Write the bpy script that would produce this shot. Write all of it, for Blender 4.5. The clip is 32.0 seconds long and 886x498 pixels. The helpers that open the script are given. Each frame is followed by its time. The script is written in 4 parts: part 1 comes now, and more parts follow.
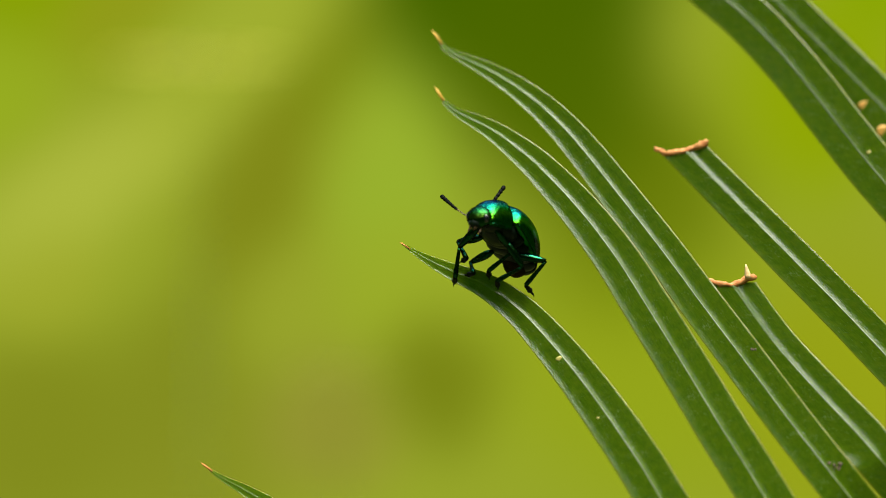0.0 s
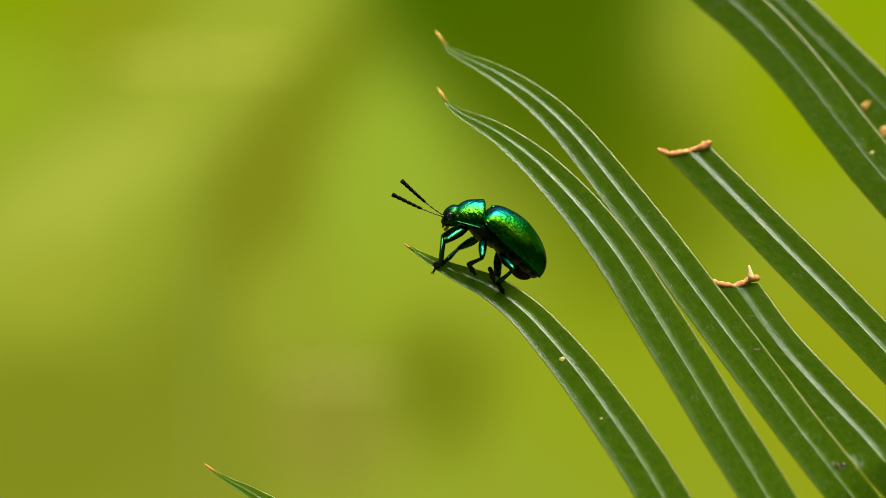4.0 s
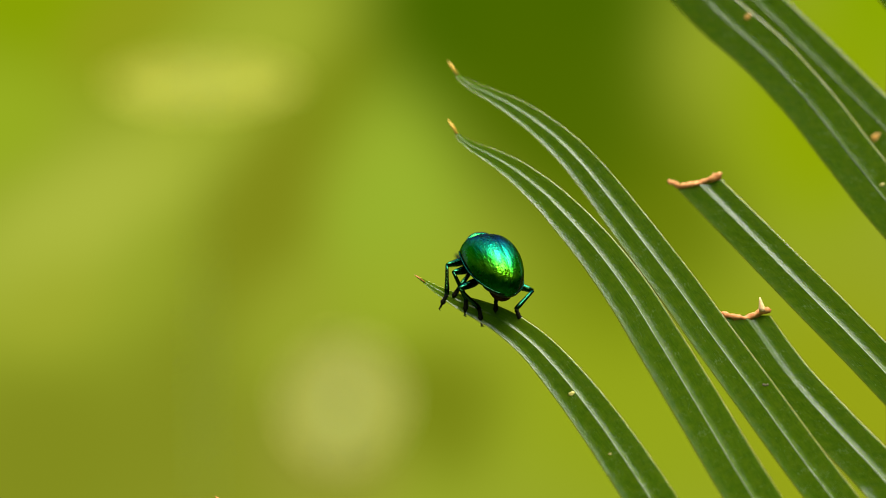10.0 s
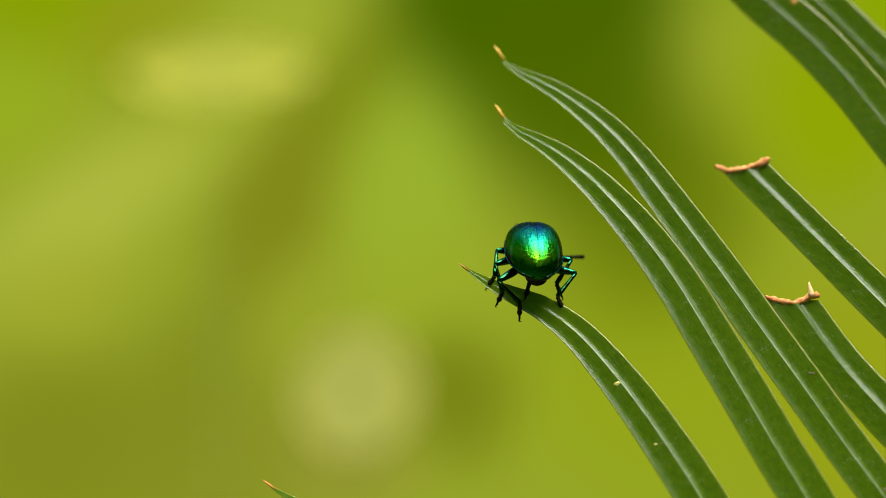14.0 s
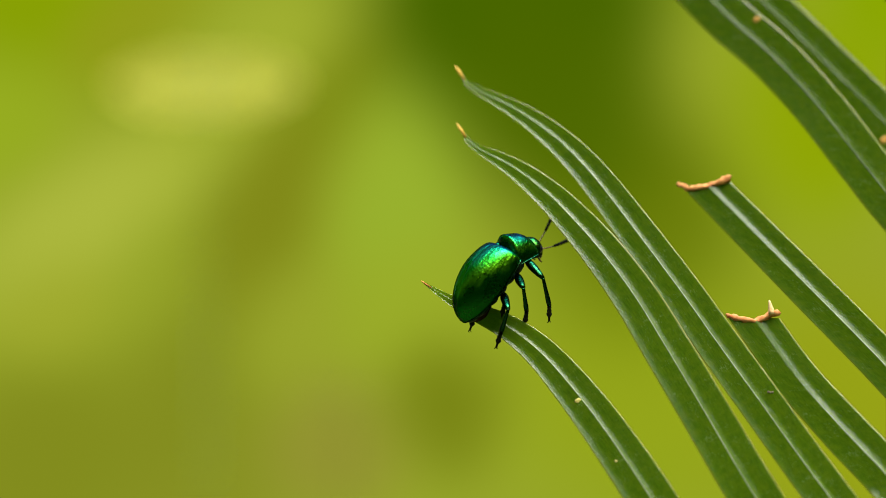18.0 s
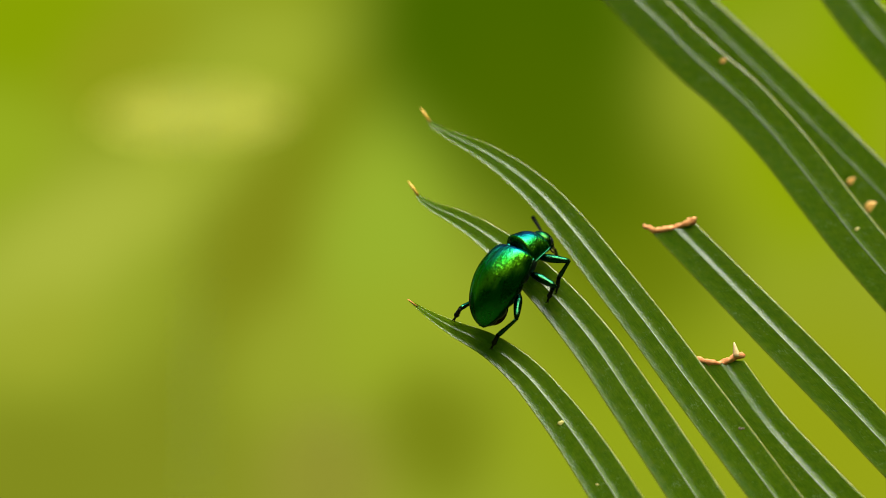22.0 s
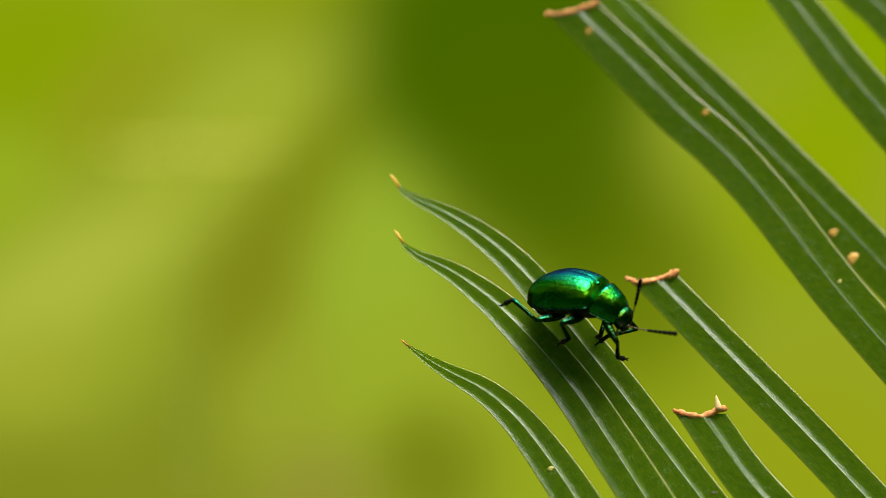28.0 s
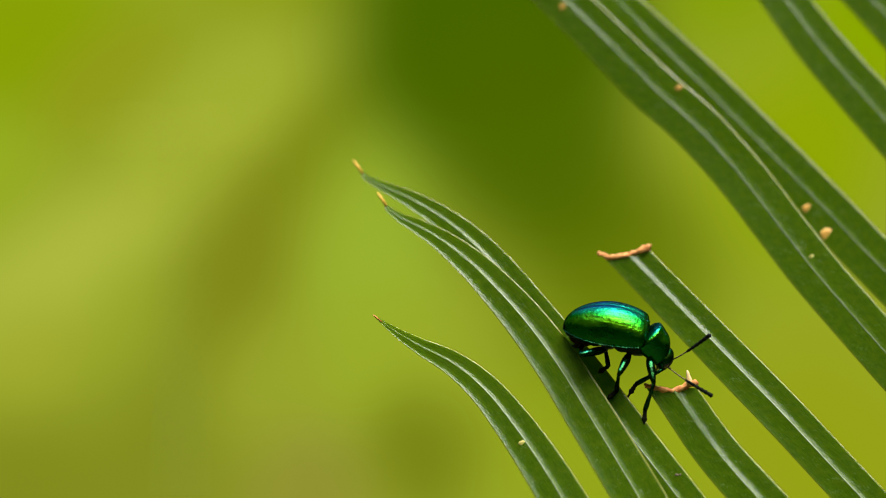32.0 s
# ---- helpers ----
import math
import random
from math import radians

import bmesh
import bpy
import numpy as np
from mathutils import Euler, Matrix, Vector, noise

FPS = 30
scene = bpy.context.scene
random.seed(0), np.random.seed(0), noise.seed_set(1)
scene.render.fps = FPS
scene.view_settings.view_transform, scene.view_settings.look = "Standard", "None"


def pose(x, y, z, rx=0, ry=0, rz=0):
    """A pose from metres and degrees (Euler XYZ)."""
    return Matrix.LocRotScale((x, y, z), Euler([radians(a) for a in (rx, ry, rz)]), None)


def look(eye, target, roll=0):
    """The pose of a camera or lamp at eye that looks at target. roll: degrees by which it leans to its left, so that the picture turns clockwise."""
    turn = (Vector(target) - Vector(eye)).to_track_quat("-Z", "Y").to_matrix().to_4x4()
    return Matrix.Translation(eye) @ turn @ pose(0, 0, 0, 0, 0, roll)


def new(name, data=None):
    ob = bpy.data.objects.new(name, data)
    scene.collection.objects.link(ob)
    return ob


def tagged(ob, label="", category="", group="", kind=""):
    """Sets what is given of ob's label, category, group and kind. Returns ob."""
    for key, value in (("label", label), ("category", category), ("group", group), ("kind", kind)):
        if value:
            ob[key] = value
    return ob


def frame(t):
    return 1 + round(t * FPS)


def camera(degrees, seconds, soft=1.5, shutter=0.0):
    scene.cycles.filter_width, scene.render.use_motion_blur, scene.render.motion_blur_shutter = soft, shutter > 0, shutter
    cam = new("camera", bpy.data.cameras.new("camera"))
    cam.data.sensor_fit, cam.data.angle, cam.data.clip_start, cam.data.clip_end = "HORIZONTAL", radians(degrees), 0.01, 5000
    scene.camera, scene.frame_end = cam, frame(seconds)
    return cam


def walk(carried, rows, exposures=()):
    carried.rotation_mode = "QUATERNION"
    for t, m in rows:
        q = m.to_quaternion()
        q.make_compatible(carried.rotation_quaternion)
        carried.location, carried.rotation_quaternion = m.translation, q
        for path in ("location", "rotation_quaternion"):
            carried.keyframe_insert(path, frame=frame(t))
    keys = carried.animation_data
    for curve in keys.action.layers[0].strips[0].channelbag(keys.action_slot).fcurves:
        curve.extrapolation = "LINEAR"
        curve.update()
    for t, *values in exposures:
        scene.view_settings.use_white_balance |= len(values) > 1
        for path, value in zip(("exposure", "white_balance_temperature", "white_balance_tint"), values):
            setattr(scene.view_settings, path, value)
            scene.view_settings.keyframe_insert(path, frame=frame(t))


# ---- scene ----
# A macro shot: lengths below are in millimetres, M turns them into metres.
M = 0.001
DIST = 180.0       # camera to the plane of focus
HIGH = 900.0       # camera above the ground
LENS = 24.0
UNIT = 2 * DIST * math.tan(radians(LENS / 2)) / 1568   # one grid step of the plan in the plane of focus

cam = camera(LENS, 32.0, soft=0.8)
cam.data.dof.use_dof = True
cam.data.dof.focus_distance = (DIST - 2.0) * M
cam.data.dof.aperture_fstop = 12.5
# seconds, slide to the left (as an angle at the focus), tilt up
PAN = [
    (0, 0.000, 0.000), (0.5, -0.070, 0.141), (1, -0.105, 0.154), (1.5, -0.069, 0.213), (2, 0.001, 0.213),
    (2.5, -0.034, 0.190), (3, -0.034, 0.225), (3.5, 0.023, 0.083), (5.5, 0.141, -0.023), (6, 0.118, 0.071),
    (6.5, 0.224, 0.239), (7, 0.329, 0.072), (7.5, 0.585, -0.186), (8, 0.726, -0.233), (8.5, 0.693, 0.194),
    (9, 0.554, 0.621), (9.5, 0.402, 0.750), (10, 0.380, 0.904), (10.5, 0.498, 1.024), (11, 0.662, 0.977),
    (11.5, 1.105, 0.625), (12, 1.267, 0.423), (12.5, 1.221, 0.577), (13, 1.222, 0.803), (13.5, 1.467, 0.674),
    (14, 1.711, 0.486), (14.5, 1.711, 0.521), (15, 1.397, 0.673), (15.5, 0.848, 0.860), (17.5, 0.755, 0.954),
    (18, 0.638, 0.978), (18.5, 0.615, 1.036), (19, 0.451, 1.261), (19.5, 0.334, 1.190), (20, 0.193, 1.094),
    (20.5, 0.076, 1.188), (21, 0.030, 1.603), (21.5, -0.205, 1.792), (22, -0.322, 2.136), (22.5, -0.416, 2.350),
    (23, -0.534, 2.267), (23.5, -0.463, 2.564), (24, -0.557, 2.682), (24.5, -0.580, 3.158), (25, -0.651, 3.443),
    (25.5, -0.757, 3.609), (27.5, -0.817, 3.561), (28, -0.817, 3.585), (28.5, -0.793, 3.609), (29, -0.911, 3.561),
    (29.5, -1.005, 3.644), (30, -1.300, 3.202), (30.5, -1.360, 3.095), (31, -1.383, 3.012), (31.5, -1.454, 2.928),
    (32, -1.596, 2.891)]


def cam_pose(side, pitch):
    """Slid and lifted along the frond while it turns a little after it; side and pitch are the whole shift of the frond in the view, in degrees."""
    x, z = -DIST * math.tan(radians(0.84 * side)), DIST * math.tan(radians(0.38 * pitch))
    return pose(x * M, -DIST * M, (HIGH + z) * M, 90 + 0.62 * pitch, 0, 0.16 * side)


walk(cam, [(t, cam_pose(a, b)) for t, a, b in PAN])

# ---- world and sun ----
SUN_TO = Vector((0.15, -0.30, 0.94)).normalized()
world = bpy.data.worlds.new("sky")
scene.world = world
world.use_nodes = True
sky = world.node_tree.nodes.new("ShaderNodeTexSky")
sky.sky_type, sky.sun_disc = "NISHITA", False
sky.dust_density = 3.0
sky.sun_elevation = math.asin(SUN_TO.z)
sky.sun_rotation = math.atan2(SUN_TO.x, SUN_TO.y)
bg = world.node_tree.nodes["Background"]
bg.inputs["Strength"].default_value = 0.15
world.node_tree.links.new(sky.outputs[0], bg.inputs["Color"])
sun = new("sun", bpy.data.lights.new("sun", "SUN"))
sun.data.energy, sun.data.angle, sun.data.color = 2.3, radians(46.0), (1.0, 0.97, 0.90)
sun.matrix_world = look(SUN_TO * 3, (0, 0, 0))
EXPOSURE = 1.4
scene.view_settings.exposure = EXPOSURE


# ---- materials ----
class Nodes:
    """A small wrapper round a node tree."""

    def __init__(self, name):
        self.mat = bpy.data.materials.new(name)
        self.mat.use_nodes = True
        self.tree = self.mat.node_tree
        self.bsdf = self.tree.nodes["Principled BSDF"]
        self.out = self.tree.nodes["Material Output"]

    def add(self, kind):
        return self.tree.nodes.new("ShaderNode" + kind)

    def vector(self, op):
        node = self.add("VectorMath")
        node.operation = op
        return node

    def link(self, a, b):
        self.tree.links.new(a, b)

    def put(self, **values):
        for key, value in values.items():
            socket = self.bsdf.inputs[key.replace("_", " ")]
            if isinstance(value, (int, float)):
                socket.default_value = value
            elif isinstance(value, tuple):
                socket.default_value = (*value, 1)
            else:
                self.link(value, socket)
        return self

    def coords(self, kind="Object", scale=(1, 1, 1)):
        tc = self.add("TexCoord")
        mp = self.add("Mapping")
        mp.inputs["Scale"].default_value = scale
        self.link(tc.outputs[kind], mp.inputs["Vector"])
        return mp.outputs["Vector"]

    def noise(self, vec, scale, detail=4.0, rough=0.55):
        n = self.add("TexNoise")
        n.inputs["Scale"].default_value, n.inputs["Detail"].default_value = scale, detail
        n.inputs["Roughness"].default_value = rough
        self.link(vec, n.inputs["Vector"])
        return n.outputs["Fac"]

    def ramp(self, fac, stops):
        r = self.add("ValToRGB")
        while len(r.color_ramp.elements) < len(stops):
            r.color_ramp.elements.new(0.5)
        for e, (p, c) in zip(r.color_ramp.elements, stops):
            e.position, e.color = p, (*c, 1)
        self.link(fac, r.inputs["Fac"])
        return r.outputs["Color"]

    def mix(self, fac, a, b, blend="MIX"):
        m = self.add("Mix")
        m.data_type, m.blend_type = "RGBA", blend
        for socket, value in ((m.inputs[0], fac), (m.inputs[6], a), (m.inputs[7], b)):
            if isinstance(value, (int, float)):
                socket.default_value = value
            elif isinstance(value, tuple):
                socket.default_value = (*value, 1)
            else:
                self.link(value, socket)
        return m.outputs[2]

    def math(self, op, a, b=0.0, c=0.0):
        m = self.add("Math")
        m.operation = op
        for socket, value in zip(m.inputs, (a, b, c)):
            if isinstance(value, (int, float)):
                socket.default_value = value
            else:
                self.link(value, socket)
        return m.outputs[0]

    def bump(self, height, dist, strength=1.0):
        b = self.add("Bump")
        b.inputs["Strength"].default_value, b.inputs["Distance"].default_value = strength, dist * M
        self.link(height, b.inputs["Height"])
        return b.outputs["Normal"]


def leaf_material():
    """Waxy cycad leaflet: long parallel fibres, mottling, pale margins; UV runs across and along in millimetres."""
    n = Nodes("waxy_leaf")
    uv = n.add("UVMap")
    uv.uv_map = "leaf"
    uv = uv.outputs["UV"]
    sep = n.add("SeparateXYZ")
    n.link(uv, sep.inputs[0])
    st = n.add("Mapping")
    st.inputs["Scale"].default_value = (9.0, 0.35, 1)
    n.link(uv, st.inputs["Vector"])
    fibre = n.noise(st.outputs["Vector"], 2.2, 5, 0.7)
    mottle = n.noise(uv, 1.6, 6, 0.65)
    gm = n.add("Mapping")
    gm.inputs["Scale"].default_value = (1.0, 0.40, 1)
    n.link(uv, gm.inputs["Vector"])
    grain = n.noise(gm.outputs["Vector"], 4.2, 4, 0.7)
    base = n.ramp(fibre, [(0.30, (0.032, 0.088, 0.002)), (0.70, (0.106, 0.196, 0.006))])
    base = n.mix(n.math("MULTIPLY", n.math("SUBTRACT", mottle, 0.42), 2.2), base, (0.120, 0.190, 0.006))
    # paler and yellower towards the tip
    tip_tint = n.add("MapRange")
    n.link(sep.outputs["Y"], tip_tint.inputs["Value"])
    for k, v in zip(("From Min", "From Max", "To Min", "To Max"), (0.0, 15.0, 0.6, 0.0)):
        tip_tint.inputs[k].default_value = v
    base = n.mix(tip_tint.outputs[0], base, (0.17, 0.29, 0.010))
    gloss_noise = n.noise(uv, 0.9, 3, 0.6)
    speck = n.noise(gm.outputs["Vector"], 9.0, 2, 0.6)
    # small glints painted into the leaf colour as pale specks
    glint = n.math("MULTIPLY", n.math("SUBTRACT", n.math("ADD", n.math("MULTIPLY", speck, 0.55), n.math("MULTIPLY", gloss_noise, 0.45)), 0.57), 7.0)
    base = n.mix(n.math("MINIMUM", n.math("MAXIMUM", glint, 0.0), 0.85), base, (0.19, 0.29, 0.10))
    col = n.add("Attribute")
    col.attribute_name = "edge"
    col = col.outputs["Fac"]
    base = n.mix(n.math("POWER", col, 40.0), base, (0.40, 0.36, 0.06))
    n.put(Base_Color=base, Roughness=n.math("MAXIMUM", n.math("MULTIPLY_ADD", gloss_noise, 0.5, n.math("MULTIPLY_ADD", grain, 0.6, -0.45)), 0.08), Specular_IOR_Level=0.6,
          Normal=n.bump(n.math("ADD", fibre, n.math("MULTIPLY", grain, 1.8)), 0.018, 0.85))
    tr = n.add("BsdfTranslucent")
    n.link(n.mix(1.0, base, (1.8, 1.85, 0.4), "MULTIPLY"), tr.inputs["Color"])
    ms = n.add("MixShader")
    ms.inputs["Fac"].default_value = 0.50
    n.link(n.bsdf.outputs[0], ms.inputs[1])
    n.link(tr.outputs[0], ms.inputs[2])
    n.link(ms.outputs[0], n.out.inputs["Surface"])
    return n.mat


def simple(name, lo, hi, scale, rough, metal=0.0, relief=0.02, **extra):
    n = Nodes(name)
    v = n.coords("Object")
    f = n.noise(v, scale, 5, 0.6)
    n.put(Base_Color=n.ramp(f, [(0.3, lo), (0.7, hi)]), Roughness=rough, Metallic=metal, Normal=n.bump(f, relief, 0.6), **extra)
    return n.mat


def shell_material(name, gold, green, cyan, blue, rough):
    """Metallic beetle cuticle, finely streaked and punctured: interference sheen painted by world normal, gold-green on
    steep faces to blue on level ones, shaded darker where they look down.
    """
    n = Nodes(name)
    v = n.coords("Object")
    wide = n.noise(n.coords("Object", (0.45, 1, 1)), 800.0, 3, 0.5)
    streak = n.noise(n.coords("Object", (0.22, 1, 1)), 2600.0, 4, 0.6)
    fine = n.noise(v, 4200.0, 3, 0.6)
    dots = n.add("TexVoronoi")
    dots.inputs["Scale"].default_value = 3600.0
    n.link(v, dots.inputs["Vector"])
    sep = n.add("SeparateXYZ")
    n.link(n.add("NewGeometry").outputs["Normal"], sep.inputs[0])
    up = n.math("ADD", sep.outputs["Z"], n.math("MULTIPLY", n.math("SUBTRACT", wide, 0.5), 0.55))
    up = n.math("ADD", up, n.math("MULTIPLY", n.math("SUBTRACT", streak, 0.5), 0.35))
    # sheen and shade put into the colour: faces turned down get darkened green
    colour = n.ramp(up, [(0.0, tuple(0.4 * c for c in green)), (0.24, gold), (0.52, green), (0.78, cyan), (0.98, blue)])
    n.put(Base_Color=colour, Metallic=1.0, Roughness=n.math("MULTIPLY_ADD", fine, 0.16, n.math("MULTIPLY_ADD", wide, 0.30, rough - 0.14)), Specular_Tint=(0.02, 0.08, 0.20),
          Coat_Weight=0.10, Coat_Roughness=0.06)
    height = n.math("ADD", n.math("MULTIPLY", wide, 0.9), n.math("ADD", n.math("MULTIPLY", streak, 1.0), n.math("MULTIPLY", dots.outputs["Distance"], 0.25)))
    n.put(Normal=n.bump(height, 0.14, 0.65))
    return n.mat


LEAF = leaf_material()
RIB = simple("pale_midrib", (0.13, 0.20, 0.04), (0.26, 0.33, 0.12), 900, 0.32, relief=0.03)
UNSEEN_HEDGE = simple("unseen_hedge_leaves", (0.05, 0.11, 0.012), (0.22, 0.34, 0.05), 9, 0.85, relief=10)
SPINE = simple("yellow_spine", (0.55, 0.28, 0.02), (0.72, 0.45, 0.05), 900, 0.6)
THORN = simple("brown_spine", (0.42, 0.12, 0.02), (0.60, 0.24, 0.04), 900, 0.6)
SCAR = simple("orange_scar", (0.42, 0.09, 0.010), (0.86, 0.44, 0.14), 1900, 0.7, relief=0.10)
HORN = simple("dry_shred", (0.62, 0.38, 0.14), (0.80, 0.60, 0.30), 2600, 0.7, relief=0.05)
SPOT = simple("pale_spot", (0.45, 0.40, 0.08), (0.60, 0.55, 0.15), 2500, 0.6, relief=0.02)
RUST = simple("rust_spot", (0.42, 0.20, 0.02), (0.66, 0.40, 0.07), 2500, 0.6, relief=0.02)
DIRT = simple("dark_speck", (0.03, 0.025, 0.015), (0.26, 0.19, 0.10), 3000, 0.8, relief=0.1)
STEM = simple("green_stem", (0.06, 0.10, 0.02), (0.14, 0.19, 0.05), 300, 0.45, relief=0.1)
FILL_GROUND = simple("lightened_ground", (0.08, 0.11, 0.03), (0.20, 0.21, 0.07), 14, 0.9, relief=8)
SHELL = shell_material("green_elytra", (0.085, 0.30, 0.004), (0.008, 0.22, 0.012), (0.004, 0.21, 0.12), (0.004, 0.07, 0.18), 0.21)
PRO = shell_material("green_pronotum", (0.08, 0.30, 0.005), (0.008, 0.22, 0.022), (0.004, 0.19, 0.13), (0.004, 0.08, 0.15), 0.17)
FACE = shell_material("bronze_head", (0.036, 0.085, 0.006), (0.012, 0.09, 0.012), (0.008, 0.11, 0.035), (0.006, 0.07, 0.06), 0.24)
BELLY = simple("dark_belly", (0.0012, 0.0045, 0.002), (0.004, 0.010, 0.004), 1800, 0.5, 0.0, 0.05, Specular_IOR_Level=0.1)
TAIL = simple("brown_belly_tip", (0.014, 0.0075, 0.003), (0.034, 0.018, 0.007), 1800, 0.95, 0.0, 0.05, Specular_IOR_Level=0.01)
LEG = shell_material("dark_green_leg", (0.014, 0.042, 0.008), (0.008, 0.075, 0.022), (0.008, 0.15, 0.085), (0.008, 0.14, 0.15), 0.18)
TARSUS = simple("dark_tarsus", (0.003, 0.006, 0.004), (0.013, 0.010, 0.005), 2500, 0.55, Specular_IOR_Level=0.06)
EYE = simple("black_eye", (0.004, 0.004, 0.005), (0.012, 0.012, 0.014), 6000, 0.18)
MOUTH = simple("brown_mouthparts", (0.05, 0.025, 0.010), (0.16, 0.09, 0.03), 2500, 0.4)
FEELER = simple("antenna_brown", (0.05, 0.035, 0.012), (0.13, 0.085, 0.03), 2500, 0.45)
FEELER_DARK = simple("antenna_black", (0.002, 0.003, 0.002), (0.006, 0.007, 0.005), 2500, 0.6, Specular_IOR_Level=0.05)


# ---- building helpers ----
def at(px, py, deep=0.0):
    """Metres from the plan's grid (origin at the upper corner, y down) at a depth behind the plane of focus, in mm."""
    k = UNIT * (DIST + deep) / DIST
    return Vector(((px - 784) * k * M, deep * M, (HIGH + (441 - py) * k) * M))


def part(name, bm, material, parent=None, label="", smooth=True):
    me = bpy.data.meshes.new(name)
    bm.to_mesh(me)
    bm.free()
    for p in me.polygons:
        p.use_smooth = smooth
    me.materials.append(material)
    ob = new(name, me)
    if parent:
        ob.parent = parent
    if label:
        tagged(ob, label=label)
    return ob


def spline(points, n):
    """n places evenly along a smooth curve through the points."""
    p = [Vector(q) for q in points]
    p = [p[0] * 2 - p[1]] + p + [p[-1] * 2 - p[-2]]
    fine = []
    for i in range(1, len(p) - 2):
        a, b, c, d = p[i - 1:i + 3]
        for k in range(24):
            t = k / 24
            fine.append(0.5 * (2 * b + (c - a) * t + (2 * a - 5 * b + 4 * c - d) * t * t + (3 * b - a - 3 * c + d) * t ** 3))
    fine.append(p[-2])
    s = [0.0]
    for a, b in zip(fine, fine[1:]):
        s.append(s[-1] + (b - a).length)
    out, j = [], 0
    for i in range(n):
        want = s[-1] * (i / (n - 1))
        while j < len(s) - 2 and s[j + 1] < want:
            j += 1
        t = (want - s[j]) / max(1e-12, s[j + 1] - s[j])
        out.append(fine[j].lerp(fine[j + 1], min(1, max(0, t))))
    return out, s[-1]


def tube(points, radii, sides=8, caps=True):
    """A round limb through the points, in metres."""
    bm = bmesh.new()
    rings = []
    for i, p in enumerate(points):
        d = (points[min(i + 1, len(points) - 1)] - points[max(i - 1, 0)]).normalized()
        q = d.to_track_quat("Z", "Y")
        rings.append([bm.verts.new(p + q @ Vector((math.cos(a) * radii[i], math.sin(a) * radii[i], 0)))
                      for a in [2 * math.pi * k / sides for k in range(sides)]])
    for a, b in zip(rings, rings[1:]):
        for k in range(sides):
            bm.faces.new((a[k], a[(k + 1) % sides], b[(k + 1) % sides], b[k]))
    if caps:
        bm.faces.new(rings[0][::-1])
        bm.faces.new(rings[-1])
    return bm


def blob(center, size, seed=0, rough=0.0, sub=2):
    bm = bmesh.new()
    bmesh.ops.create_icosphere(bm, subdivisions=sub, radius=1.0)
    for v in bm.verts:
        k = 1 + rough * noise.noise(v.co * 1.7 + Vector((seed, seed * 2.3, 0)))
        v.co = Vector((v.co.x * size[0], v.co.y * size[1], v.co.z * size[2])) * k + Vector(center)
    return bm


# ---- ground: out of view, toned lighter to throw fill light up ----
bm = bmesh.new()
bmesh.ops.create_grid(bm, x_segments=24, y_segments=24, size=60)
ground = tagged(part("ground", bm, FILL_GROUND), label="unseen greenish ground, lightened as fill from below", category="ground", kind="structure")


# ---- backdrop: glowing sheet painted as far out-of-focus greenery ----
FAR = 900.0
FAR_UNIT = UNIT * (DIST + FAR) / DIST * M


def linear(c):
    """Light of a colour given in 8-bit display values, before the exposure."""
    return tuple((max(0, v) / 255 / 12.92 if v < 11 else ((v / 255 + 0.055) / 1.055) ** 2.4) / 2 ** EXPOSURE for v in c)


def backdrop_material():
    """Lit leaves, gaps and shade far out of focus, all painted into the colour as soft overlapping patches, each at a
    slant of its own.
    """
    n = Nodes("glowing_greenery")
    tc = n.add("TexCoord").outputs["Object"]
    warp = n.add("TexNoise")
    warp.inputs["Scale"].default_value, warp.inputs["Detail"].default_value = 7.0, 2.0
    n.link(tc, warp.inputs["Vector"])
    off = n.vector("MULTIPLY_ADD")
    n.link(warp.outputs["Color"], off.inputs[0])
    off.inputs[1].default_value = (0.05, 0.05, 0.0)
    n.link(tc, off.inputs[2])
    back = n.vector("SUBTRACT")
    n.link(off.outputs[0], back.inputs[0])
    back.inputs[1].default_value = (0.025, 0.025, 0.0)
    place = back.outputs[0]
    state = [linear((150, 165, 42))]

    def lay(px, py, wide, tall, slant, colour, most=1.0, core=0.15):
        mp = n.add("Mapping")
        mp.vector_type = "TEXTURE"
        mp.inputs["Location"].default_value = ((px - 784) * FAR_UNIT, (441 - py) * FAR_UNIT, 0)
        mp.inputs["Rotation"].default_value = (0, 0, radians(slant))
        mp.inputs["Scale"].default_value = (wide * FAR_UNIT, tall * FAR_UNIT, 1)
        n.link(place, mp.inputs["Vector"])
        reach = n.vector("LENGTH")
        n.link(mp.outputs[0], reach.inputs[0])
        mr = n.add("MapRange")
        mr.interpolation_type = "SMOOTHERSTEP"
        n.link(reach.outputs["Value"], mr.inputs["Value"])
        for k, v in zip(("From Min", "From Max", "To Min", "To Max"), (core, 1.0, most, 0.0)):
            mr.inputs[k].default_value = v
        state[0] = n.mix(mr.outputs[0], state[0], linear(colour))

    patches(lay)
    # the sheet glows by itself, the sun doesn't light it
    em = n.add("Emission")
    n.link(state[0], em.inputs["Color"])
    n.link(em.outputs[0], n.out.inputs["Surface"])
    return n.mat


